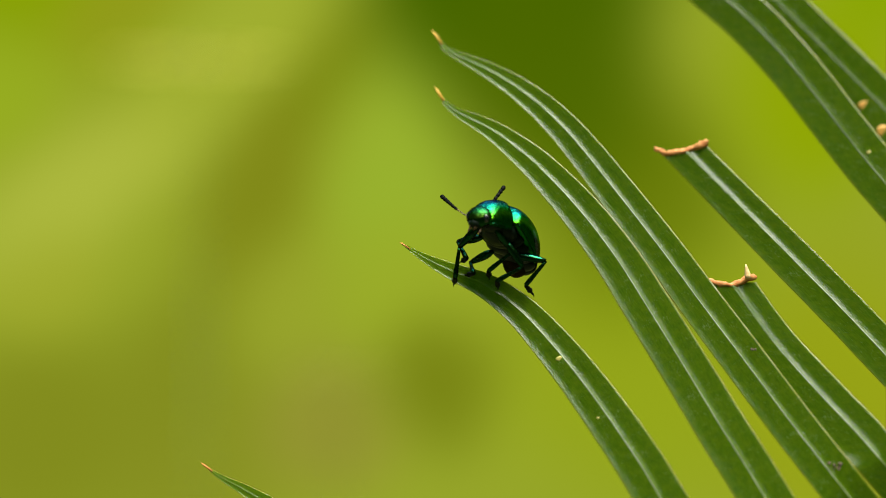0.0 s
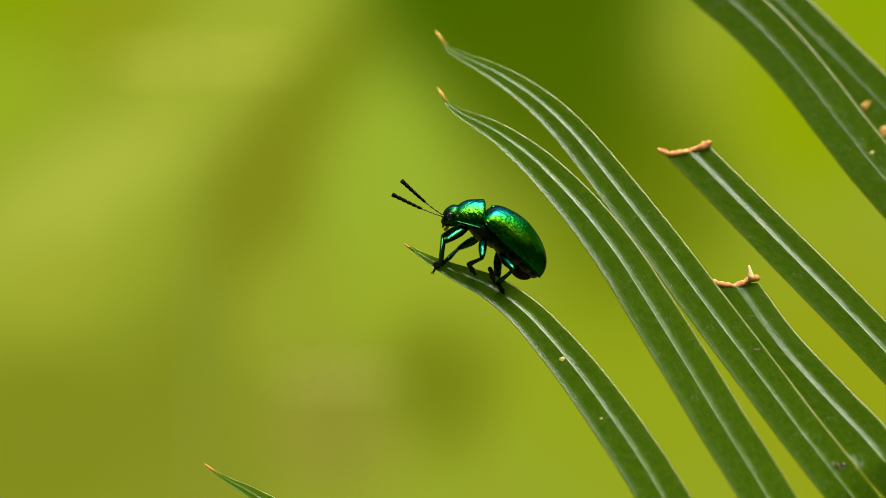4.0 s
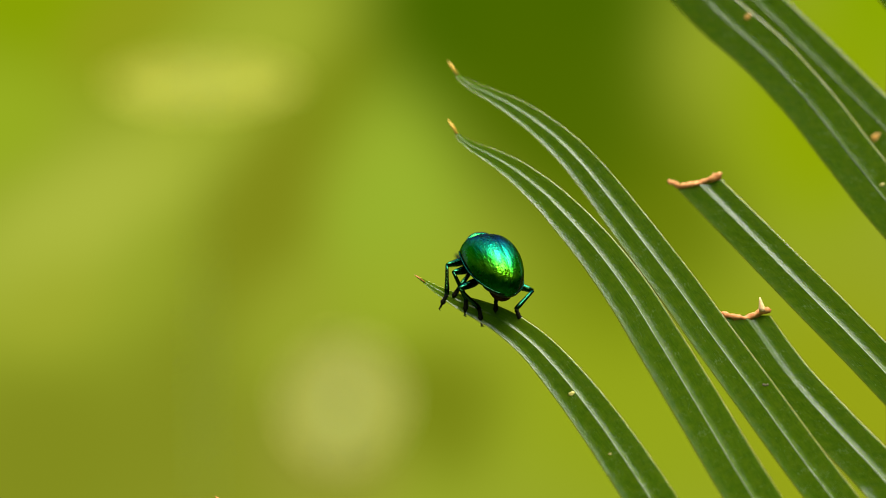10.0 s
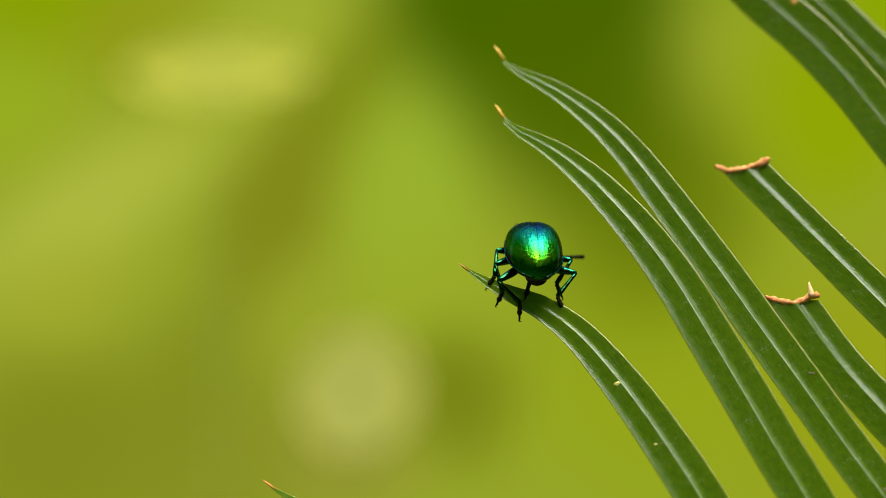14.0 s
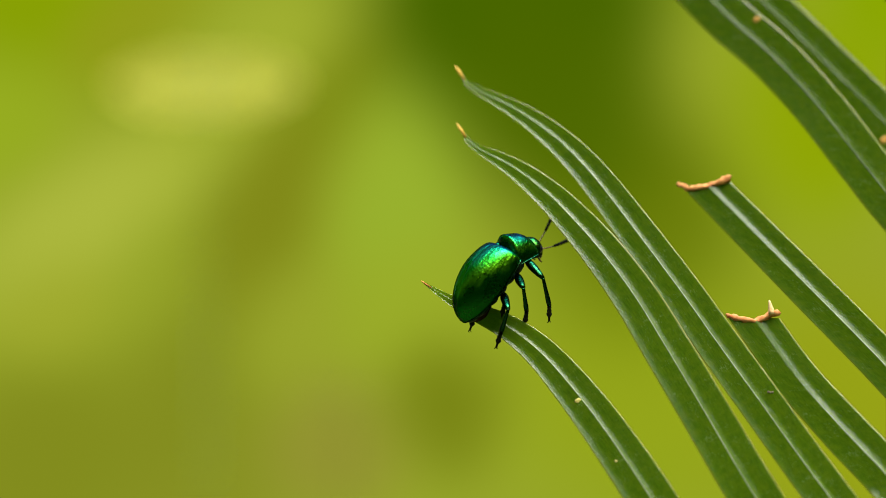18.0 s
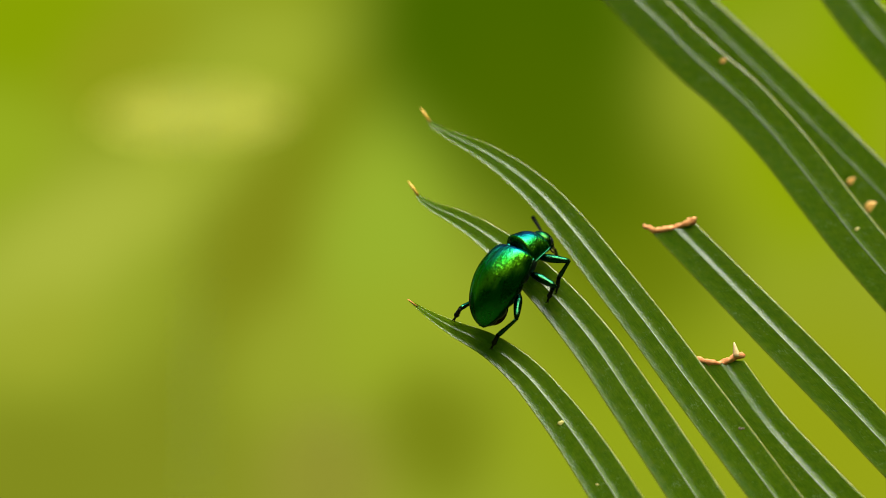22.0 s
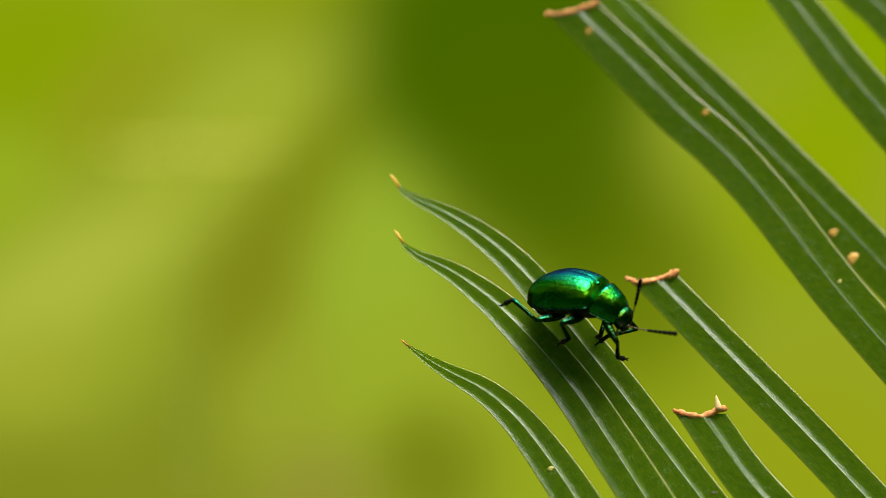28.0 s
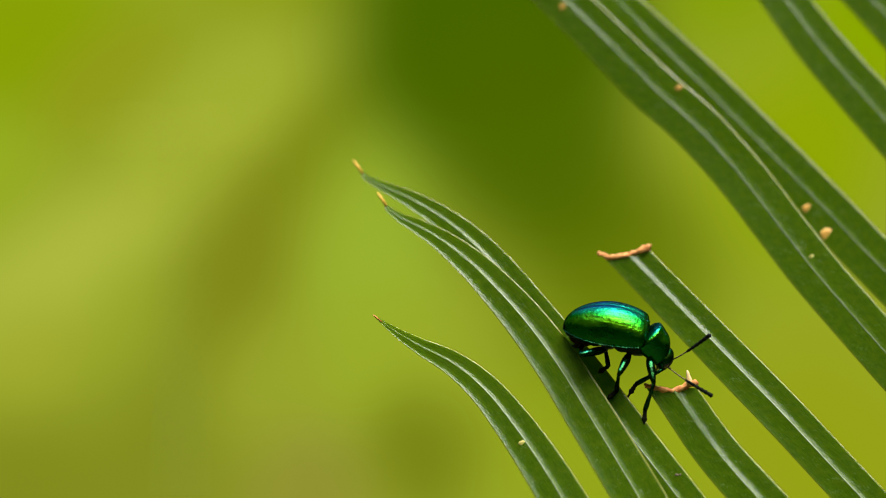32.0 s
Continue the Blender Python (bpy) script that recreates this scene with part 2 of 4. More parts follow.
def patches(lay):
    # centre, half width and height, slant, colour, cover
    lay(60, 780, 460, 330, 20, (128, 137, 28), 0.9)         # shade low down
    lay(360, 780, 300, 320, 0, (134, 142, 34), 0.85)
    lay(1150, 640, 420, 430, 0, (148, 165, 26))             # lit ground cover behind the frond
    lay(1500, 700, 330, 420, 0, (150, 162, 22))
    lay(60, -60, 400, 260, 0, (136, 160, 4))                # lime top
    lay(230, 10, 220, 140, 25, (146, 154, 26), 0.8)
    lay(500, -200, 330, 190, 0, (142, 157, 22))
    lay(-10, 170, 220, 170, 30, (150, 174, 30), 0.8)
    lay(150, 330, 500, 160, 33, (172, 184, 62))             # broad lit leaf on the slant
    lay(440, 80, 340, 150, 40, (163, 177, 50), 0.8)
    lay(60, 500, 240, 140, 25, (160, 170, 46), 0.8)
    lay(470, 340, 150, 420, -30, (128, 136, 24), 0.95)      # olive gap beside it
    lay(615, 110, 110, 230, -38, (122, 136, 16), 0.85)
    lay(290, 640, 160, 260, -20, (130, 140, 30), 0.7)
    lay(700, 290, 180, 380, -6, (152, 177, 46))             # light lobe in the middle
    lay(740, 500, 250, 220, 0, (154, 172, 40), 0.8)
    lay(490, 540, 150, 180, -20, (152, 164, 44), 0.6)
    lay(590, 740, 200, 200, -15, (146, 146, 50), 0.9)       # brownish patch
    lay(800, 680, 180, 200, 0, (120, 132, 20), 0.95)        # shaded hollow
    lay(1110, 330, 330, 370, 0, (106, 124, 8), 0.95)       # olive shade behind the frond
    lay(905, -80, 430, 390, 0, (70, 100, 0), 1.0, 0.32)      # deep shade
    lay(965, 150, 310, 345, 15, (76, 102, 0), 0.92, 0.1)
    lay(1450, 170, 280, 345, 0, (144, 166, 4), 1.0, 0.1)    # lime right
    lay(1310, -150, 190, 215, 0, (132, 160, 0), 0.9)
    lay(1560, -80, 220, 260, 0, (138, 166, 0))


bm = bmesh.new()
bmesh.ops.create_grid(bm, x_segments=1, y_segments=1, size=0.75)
backdrop = tagged(part("backdrop", bm, backdrop_material()), label="glowing sheet painted as blurred sunlit green foliage far behind", category="foliage", kind="structure")
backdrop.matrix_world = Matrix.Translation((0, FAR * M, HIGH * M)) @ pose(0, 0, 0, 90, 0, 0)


# ---- unseen hedge added at the sides and behind the camera to block low sky ----
bm = bmesh.new()
ring = [(math.sin(a), -math.cos(a)) for a in [radians(-128 + 256 * k / 40) for k in range(41)]]
rim = []
for k, (x, y) in enumerate(ring):
    wob = 1 + 0.05 * noise.noise(Vector((x * 3, y * 3, 0)))
    rim.append([bm.verts.new((x * 2.4 * wob * f, y * 2.4 * wob * f, z + 0.10 * noise.noise(Vector((x * 4, y * 4, z * 3))) * (z > 0)))
                for z, f in ((0, 1.0), (0.9, 0.95), (1.8, 1.0), (2.7, 1.0), (3.5, 1.05))])
for a, b in zip(rim, rim[1:]):
    for i in range(4):
        bm.faces.new((a[i], a[i + 1], b[i + 1], b[i]))
tagged(part("unseen_hedge", bm, UNSEEN_HEDGE), label="unseen green hedge added to block low sky", category="hedge", kind="structure")


# loose leaves over the added hedge, out of view as well
rnd = random.Random(21)
spots, faces = [], []
for k in range(10500):
    a = radians(rnd.uniform(-128, 128))
    z = rnd.uniform(0.02, 3.6)
    far = 2.4 * (1 + 0.05 * noise.noise(Vector((math.sin(a) * 3, -math.cos(a) * 3, 0)))) * (0.97 + 0.02 * math.sin(z * 2)) - abs(rnd.gauss(0, 0.06))
    c = Vector((math.sin(a) * far, -math.cos(a) * far, z))
    turn = Matrix.Rotation(rnd.uniform(0, 6.28), 3, "Z") @ Matrix.Rotation(rnd.uniform(-1.2, 1.2), 3, "X") @ Matrix.Rotation(rnd.uniform(-0.9, 0.9), 3, "Y")
    size = rnd.uniform(0.03, 0.075)
    n = len(spots)
    for x, y, h in ((0, -1, 0), (0.38, -0.1, 0.12), (0, 1, -0.05), (-0.38, -0.1, 0.12)):
        spots.append(c + turn @ Vector((x * size, y * size, h * size)))
    faces += [(n, n + 1, n + 2), (n, n + 2, n + 3)]
me = bpy.data.meshes.new("unseen_hedge_foliage")
me.from_pydata(spots, [], faces)
me.materials.append(UNSEEN_HEDGE)
tagged(new("unseen_hedge_foliage", me), label="small green leaves of the added unseen hedge", category="foliage", kind="stuff")


def distant_leaf(px, py, deep, wide, tall, colour, full, rows, label):
    """A broad sunlit leaf far behind on a twig; it nods in the breeze."""
    base = at(px, py, deep)
    k = UNIT * (DIST + deep) / DIST * M
    thing = tagged(new("distant_leaf"), label=label, category="leaf", group="sunlit leaves far behind")
    thing.location = base
    bm = bmesh.new()
    n, m = 10, 6
    grid = [[bm.verts.new((wide * k * (j / m * 2 - 1) * math.sin(math.pi * (0.06 + 0.88 * i / n)) ** 0.6,
                           tall * k * (2 * i / n - 1) * 1.1, tall * k * (2 * i / n - 1))) for j in range(m + 1)] for i in range(n + 1)]
    for a, b in zip(grid, grid[1:]):
        for j in range(m):
            bm.faces.new((a[j], a[j + 1], b[j + 1], b[j]))
    bmesh.ops.solidify(bm, geom=bm.faces[:], thickness=0.001)
    part("blade", bm, colour, thing, smooth=False)
    rib = [Vector((0, tall * k * h * 1.1 - 0.001, tall * k * h + 0.001)) for h in (-1, -0.5, 0, 0.5, 1)]
    part("midrib", tube(rib, [0.0012, 0.0011, 0.001, 0.0008, 0.0005], 6), STEM, thing, "thin green midrib")
    twig = tagged(new("distant_twig"), label="thin green twig holding up a far leaf", category="twig")
    part("shaft", tube([Vector((base.x, base.y + 0.004, z)) for z in (0, base.z * 0.5, base.z)], [0.0005, 0.0004, 0.0003], 6), STEM, twig)
    for k in (0.3, 0.55, 0.8):
        part("bud", blob((base.x, base.y + 0.004, base.z * k), (0.0008, 0.0008, 0.0014), 2, 0.2, 2), STEM, twig)
    FLUTTER.append((thing, base, full, rows))


FLUTTER = []
PALE = simple("pale_sunlit_leaf", (0.28, 0.295, 0.05), (0.31, 0.325, 0.065), 40, 0.7, relief=0.5, Specular_IOR_Level=0.1)
SUNNY = simple("bright_sunlit_leaf", (0.33, 0.345, 0.04), (0.37, 0.385, 0.055), 40, 0.7, relief=0.5, Specular_IOR_Level=0.1)
distant_leaf(600, 668, 860, 108, 108, PALE, 0.525, [(0, 86), (4.0, 80), (5.5, 60), (6.5, 15), (8.5, 5), (11, 5), (13, 5), (15.5, 25), (17, 74), (18, 87), (32, 87)], "pale yellow-green leaf nodding in the sun")
distant_leaf(352, 105, 860, 165, 85, SUNNY, 0.418, [(0, 78), (5.5, 70), (7, 40), (8.5, 5), (9.5, 45), (12, 40), (15.5, 40), (18, 35), (19, 40), (20, 5), (21, 40), (23, 45), (25, 62), (29, 80), (32, 87)], "broad pale yellow-green leaf nodding in the sun")

# ---- the frond ----
LEAVES = {}


def fall(x, a, b):
    """How far a slope of 1 that fades out between a and b has fallen at x."""
    t = max(0.0, min(1.0, (x - a) / (b - a)))
    return min(x, a) + (b - a) * (t - t ** 3 + t ** 4 / 2)


class Leaf:
    """One leaflet: a curve in the plan, widths in grid steps, tilt towards the sky."""

    def __init__(self, curve, wide, grow, power, deep, tilt, keel, cut=False, n=56, rim=1.0):
        pts, length = spline([(x, y, 0) for x, y in curve], n)
        lean = [max(-600, min(650, (p.x - 900) * 0.6 + (p.y - 500) * 0.8)) for p in pts]
        self.c = [at(p.x, p.y, deep - 0.32 * a * UNIT) for p, a in zip(pts, lean)]
        self.n, self.keel, self.cut, self.rim = n, keel, cut, rim
        self.s = [length * i / (n - 1) for i in range(n)]
        self.w = [UNIT * M * (wide * (1 - math.exp(-((s + (60 if cut else 0)) / grow) ** power)) + 3) for s in self.s]
        self.tilt, self.skew = tilt, 0.7 if cut else 0.0
        if cut:
            self.w = [UNIT * M * wide * (0.90 + 0.10 * min(1, s / 300)) for s in self.s]

    def frame_at(self, i):
        d = (self.c[min(i + 1, self.n - 1)] - self.c[max(i - 1, 0)]).normalized()
        across = Vector((-d.z, 0, d.x)).normalized()
        if across.x < 0:
            across = -across
        return d, across

    def surface(self, i, u, back=0.0):
        """The place at station i, u from -1 to 1 across."""
        d, e = self.frame_at(i)
        h = self.w[i] / 2
        near = math.exp(-self.s[i] / 120) if not self.cut else 0.0
        near = self.keel * (1 - 0.5 * near)
        if u < 0:
            curl = 0.20 + 1.05 * math.exp(-self.s[i] / 420) if not self.cut else 0.5
            deep = near * curl * self.rim * (fall(u + 1, 0.13, 0.45) - 0.29)
        else:
            deep = near * (0.42 + 0.74 * math.exp(-self.s[i] / 380)) * 1.15 * fall(u, 0.06, 0.34)
        deep = h * (deep + self.tilt * u)
        return self.c[i] + e * (u * h) + d * (u * h * self.skew) + Vector((0, deep + back, 0))

    def nearest(self, q):
        """The surface place nearest to q, seen from the front."""
        best = None
        for i in range(2, self.n):
            d, e = self.frame_at(i)
            v = q - self.c[i]
            u = max(-0.75, min(0.75, v.dot(e) / (self.w[i] / 2)))
            s = self.surface(i, u)
            r = (s - q).length
            if best is None or r < best[0]:
                best = (r, s)
        return best

    def under(self, px, py):
        """The surface place that shows at a place of the plan's grid."""
        s = self.c[0]
        for _ in range(6):
            s = self.nearest(at(px, py, s.y / M))[1]
        return s


def build_leaf(leaf, name, parent, label, spine=0.9, rib=None):
    us = [-1, -0.95, -0.88, -0.78, -0.62, -0.4, -0.2, -0.06, 0, 0.06, 0.14, 0.25, 0.4, 0.58, 0.76, 0.9, 1]
    bm = bmesh.new()
    uvl = bm.loops.layers.uv.new("leaf")
    edge = bm.verts.layers.float.new("edge")
    thick = 0.22 * M
    old = 20 if leaf.cut else 0
    front, rear, uvs = [], [], {}
    for i in range(leaf.n):
        a, b = [], []
        for u in us:
            v = bm.verts.new(leaf.surface(i, u))
            v[edge] = abs(u)
            uvs[v] = (u * leaf.w[i] / 2 / M, leaf.s[i] * UNIT + old)
            a.append(v)
            w = bm.verts.new(leaf.surface(i, u * 0.985, thick))
            w[edge] = abs(u)
            uvs[w] = (u * leaf.w[i] / 2 / M + 40, leaf.s[i] * UNIT + old)
            b.append(w)
        front.append(a)
        rear.append(b)
    m = len(us)
    for i in range(leaf.n - 1):
        for k in range(m - 1):
            bm.faces.new((front[i][k], front[i + 1][k], front[i + 1][k + 1], front[i][k + 1]))
            bm.faces.new((rear[i][k], rear[i][k + 1], rear[i + 1][k + 1], rear[i + 1][k]))
        bm.faces.new((front[i][0], rear[i][0], rear[i + 1][0], front[i + 1][0]))
        bm.faces.new((front[i][-1], front[i + 1][-1], rear[i + 1][-1], rear[i][-1]))
    for i in (0, leaf.n - 1):
        for line in (front, rear) if leaf.cut else ():
            twins = []
            for v in line[i]:
                w = bm.verts.new(v.co)
                w[edge] = 0.0
                uvs[w] = uvs[v]
                twins.append(w)
            line[i] = twins
        for k in range(m - 1):
            f = (front[i][k], front[i][k + 1], rear[i][k + 1], rear[i][k])
            bm.faces.new(f if i == 0 else f[::-1])
    bmesh.ops.recalc_face_normals(bm, faces=bm.faces)
    for f in bm.faces:
        for l in f.loops:
            l[uvl].uv = uvs[l.vert]
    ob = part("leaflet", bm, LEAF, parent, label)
    first = 8 if not leaf.cut else 0
    ids = list(range(first, leaf.n, 1))
    pts = [leaf.surface(i, 0.0, 0.06 * M) for i in ids]
    part("midrib", tube(pts, [min(0.078, 0.03 + 0.003 * leaf.s[i] * UNIT) * M for i in ids], 6), rib or RIB, ob, "raised midrib")
    if spine:
        d = (leaf.c[0] - leaf.c[1]).normalized()
        tip = [leaf.c[1].lerp(leaf.c[0], 0.3)] + [leaf.c[0] + d * k * 0.14 * spine * M for k in range(6)]
        part("tip_spine", tube(tip, [0.12 * spine * M] + [0.17 * spine * M * (1 - 0.17 * k) for k in range(6)], 7), SPINE if spine > 0.7 else THORN, ob, "yellow pointed spine" if spine > 0.7 else "tiny orange-brown spine")
    LEAVES[name] = (leaf, ob)
    return ob


def scar(leaf, ob, profile, seed):
    """The dried orange rim of a bitten-off end; profile: places across and how far each juts out, in mm."""
    rnd = random.Random(seed)
    d, e = leaf.frame_at(0)
    keys, _ = spline([(u, out, r) for u, out, r in profile], 24)
    pts, rad = [], []
    for u, out, r in keys:
        p = leaf.surface(0, max(-1, min(1, u))) + e * (u - max(-1, min(1, u))) * leaf.w[0] / 2
        flow = (d * leaf.skew + e).normalized()
        side = Vector((flow.z, 0, -flow.x))
        if side.dot(d) > 0:
            side = -side
        pts.append(p + side * (out - 0.22 + 0.05 * rnd.uniform(-1, 1)) * M + Vector((0, -0.02 * M, 0)))
        rad.append((r * 0.68 + 0.05 * rnd.uniform(-1, 1)) * M)
    bm = tube(pts, rad, 8)
    bm.verts.ensure_lookup_table()
    for i, p in enumerate(pts):
        for v in list(bm.verts)[i * 8:i * 8 + 8]:
            q = v.co - p
            q = q * (1 + 0.8 * noise.noise(v.co / M * 4.0)) + Vector((0, 0, 0.05 * M * noise.noise(v.co / M * 7.0)))
            v.co = p + Vector((q.x, q.y * 0.6 - 0.05 * M, q.z))
    for k in range(3, 22):
        if rnd.random() < 0.5:
            one = blob(pts[k] + Vector((rnd.uniform(-0.1, 0.1), rnd.uniform(-0.16, -0.02), rnd.uniform(-0.12, 0.18))) * M,
                       (rnd.uniform(0.08, 0.22) * M, 0.10 * M, rnd.uniform(0.07, 0.18) * M), k + seed, 0.7, 1)
            me = bpy.data.meshes.new("crumb")
            one.to_mesh(me)
            one.free()
            bm.from_mesh(me)
            bpy.data.meshes.remove(me)
    part("cut_edge", bm, SCAR, ob, "dried orange bitten edge")


def spot_on(ob, leaf, px, py, size, material, name="spot", label="", seed=1):
    s = leaf.under(px, py)
    part(name, blob(s + Vector((0, -0.01 * M, 0)), (size * 1.2 * M, 0.02 * M, size * 0.8 * M), seed, 0.5, 2), material, ob, label)


def crumbs_on(ob, leaf, px, py, size, seed):
    """A crusty speck: a handful of crumbs stuck together."""
    rnd = random.Random(seed)
    s = leaf.under(px, py)
    bm = bmesh.new()
    for k in range(11):
        r = size * rnd.uniform(0.12, 0.38) * M
        q = s + Vector((rnd.gauss(0, 0.6) * size * M, -0.3 * r, rnd.gauss(0, 0.45) * size * M))
        one = blob(q, (r, r * 0.7, r), k + seed, 0.6, 1)
        me = bpy.data.meshes.new("crumb")
        one.to_mesh(me)
        one.free()
        bm.from_mesh(me)
        bpy.data.meshes.remove(me)
    part("dirt_speck", bm, DIRT, ob, "crusty brown speck of dirt")


frond = tagged(new("cycad_frond"), label="green cycad frond with long narrow leaflets, some bitten off", category="plant")
frond.location = (0, 0, 0)
stem = [at(x, y, 3) for x, y in ((2650, 330), (2300, 700), (1990, 1040), (1690, 1350), (1380, 1670), (1080, 1990))]
stem += [at(500, 3100, 10), at(200, 5200, 20), at(120, 9000, 20), Vector((-0.03, 0.02, -0.02))]
line, _ = spline(stem, 60)
part("rachis", tube(line, [(1.6 + 2.6 * i / 59) * M for i in range(60)], 12), STEM, frond, "thick pale green stalk")

lf = Leaf([(362, 824), (392, 846), (440, 872), (520, 930), (640, 1060), (760, 1240), (900, 1520), (1100, 1965)], 84, 270, 1.3, -2.2, -0.08, 0.72)
build_leaf(lf, "low", frond, "slender green leaflet with a curved tip", spine=0.6)
lf = Leaf([(712, 432), (748, 455), (796, 479), (859, 506), (917, 547), (969, 601), (1022, 665), (1075, 737), (1129, 816), (1172, 887), (1328, 1151), (1533, 1508)], 84, 235, 1.15, -2.2, -0.08, 0.72)
ob = build_leaf(lf, "first", frond, "glossy green leaflet that the beetle stands on first", spine=0.4)
spot_on(ob, lf, 988, 632, 0.28, SPOT, label="pale yellow spot")
spot_on(ob, lf, 1054, 733, 0.13, SPOT, label="pale yellow spot", seed=4)
lf = Leaf([(775, 163), (797, 192), (846, 217), (882, 238), (919, 266), (955, 297), (1022, 368), (1087, 452), (1147, 546), (1217, 659), (1277, 758), (1337, 853), (1476, 1082), (1667, 1374)], 84, 215, 1.2, -1.0, -0.08, 0.72)
ob = build_leaf(lf, "second", frond, "glossy green leaflet with a curved tip")
lf = Leaf([(771, 63), (790, 88), (837, 111), (880, 133), (927, 164), (972, 201), (1017, 248), (1079, 325), (1174, 447), (1242, 539), (1317, 638), (1405, 755), (1487, 859), (1637, 1048), (1791, 1239)], 73, 215, 1.2, 0.4, -0.08, 0.72)
ob = build_leaf(lf, "third", frond, "glossy green leaflet with a curved tip and a dirt speck")
crumbs_on(ob, lf, 1490, 838, 0.55, 7)
crumbs_on(ob, lf, 1330, 615, 0.24, 9)
lf = Leaf([(1293, 500), (1369, 606), (1450, 697), (1521, 772), (1590, 850), (1722, 1002), (1868, 1162)], 82, 90, 1.0, 1.6, -0.10, 0.80, cut=True, rim=0.35)
ob = build_leaf(lf, "cut_low", frond, "green leaflet bitten off with a dried orange rim", spine=0)
scar(lf, ob, [(-1.14, 0.75, 0.08), (-1.02, 0.5, 0.24), (-0.8, 0.25, 0.34), (-0.35, 0.05, 0.32), (0.1, 0.0, 0.34), (0.5, 0.35, 0.42), (0.85, 0.7, 0.40), (1.02, 0.6, 0.20)], 3)
part("cut_horn", tube([lf.surface(0, 0.7) + Vector((k * -0.06 * M, -0.04 * M, (0.35 + 0.30 * k) * M)) for k in range(5)], [(0.36 - 0.075 * k) * M for k in range(5)], 7), HORN, ob, "dried pointed shred")
lf = Leaf([(1210, 264), (1311, 366), (1406, 462), (1502, 560), (1597, 660), (1780, 850), (1975, 1050)], 77, 90, 1.0, 4.2, -0.10, 0.80, cut=True, rim=0.35)
ob = build_leaf(lf, "cut_high", frond, "green leaflet bitten off with a dried orange rim", spine=0)
scar(lf, ob, [(-1.34, 1.05, 0.10), (-1.12, 0.60, 0.34), (-0.75, 0.12, 0.36), (-0.2, 0.05, 0.34), (0.3, 0.12, 0.36), (0.75, 0.32, 0.42), (1.0, 0.52, 0.46), (1.10, 0.6, 0.18)], 5)
lf = Leaf([(1064, -211), (1149, -130), (1249, -32), (1333, 43), (1413, 131), (1498, 240), (1579, 338), (1793, 574), (2106, 903)], 92, 190, 1.0, 8.5, -0.10, 0.34, cut=True, rim=0.3)
ob = build_leaf(lf, "upper", frond, "green leaflet bitten off, slightly out of focus", spine=0, rib=STEM)
scar(lf, ob, [(-1.15, 0.3, 0.14), (-0.9, 0.1, 0.30), (-0.3, 0.0, 0.28), (0.4, 0.1, 0.30), (0.9, 0.3, 0.36), (1.05, 0.4, 0.16)], 8)
spot_on(ob, lf, 1540, 273, 0.21, SPOT, label="pale yellow spot", seed=5)
spot_on(ob, lf, 1100, -165, 0.36, RUST, label="rust brown spot", seed=6)
spot_on(ob, lf, 1326, -31, 0.36, RUST, label="rust brown spot", seed=2)
lf = Leaf([(1060, -330), (1150, -222), (1248, -120), (1340, -31), (1432, 60), (1560, 188), (1700, 330), (2190, 805)], 88, 150, 1.0, 12.0, -0.10, 0.34, rim=0.3)
ob = build_leaf(lf, "upper_back", frond, "green leaflet with rust spots, slightly out of focus", rib=STEM)
spot_on(ob, lf, 1532, 188, 0.50, RUST, label="rust brown spot", seed=3)
spot_on(ob, lf, 1572, 240, 0.68, RUST, label="rust brown spot", seed=8)
lf = Leaf([(1300, -400), (1424, -260), (1487, -184), (1550, -102), (1652, 14), (1900, 290), (2288, 714)], 92, 150, 1.0, 12.5, -0.10, 0.34, rim=0.3)
build_leaf(lf, "top", frond, "green leaflet, slightly out of focus", rib=STEM)
lf = Leaf([(1400, -430), (1552, -262), (1652, -172), (1980, 190), (2389, 640)], 92, 150, 1.0, 15.5, -0.10, 0.34, rim=0.3)
build_leaf(lf, "top_back", frond, "green leaflet, slightly out of focus", rib=STEM)

# ---- the beetle: its own lengths are for a smaller one ----
B = 1.035 * M


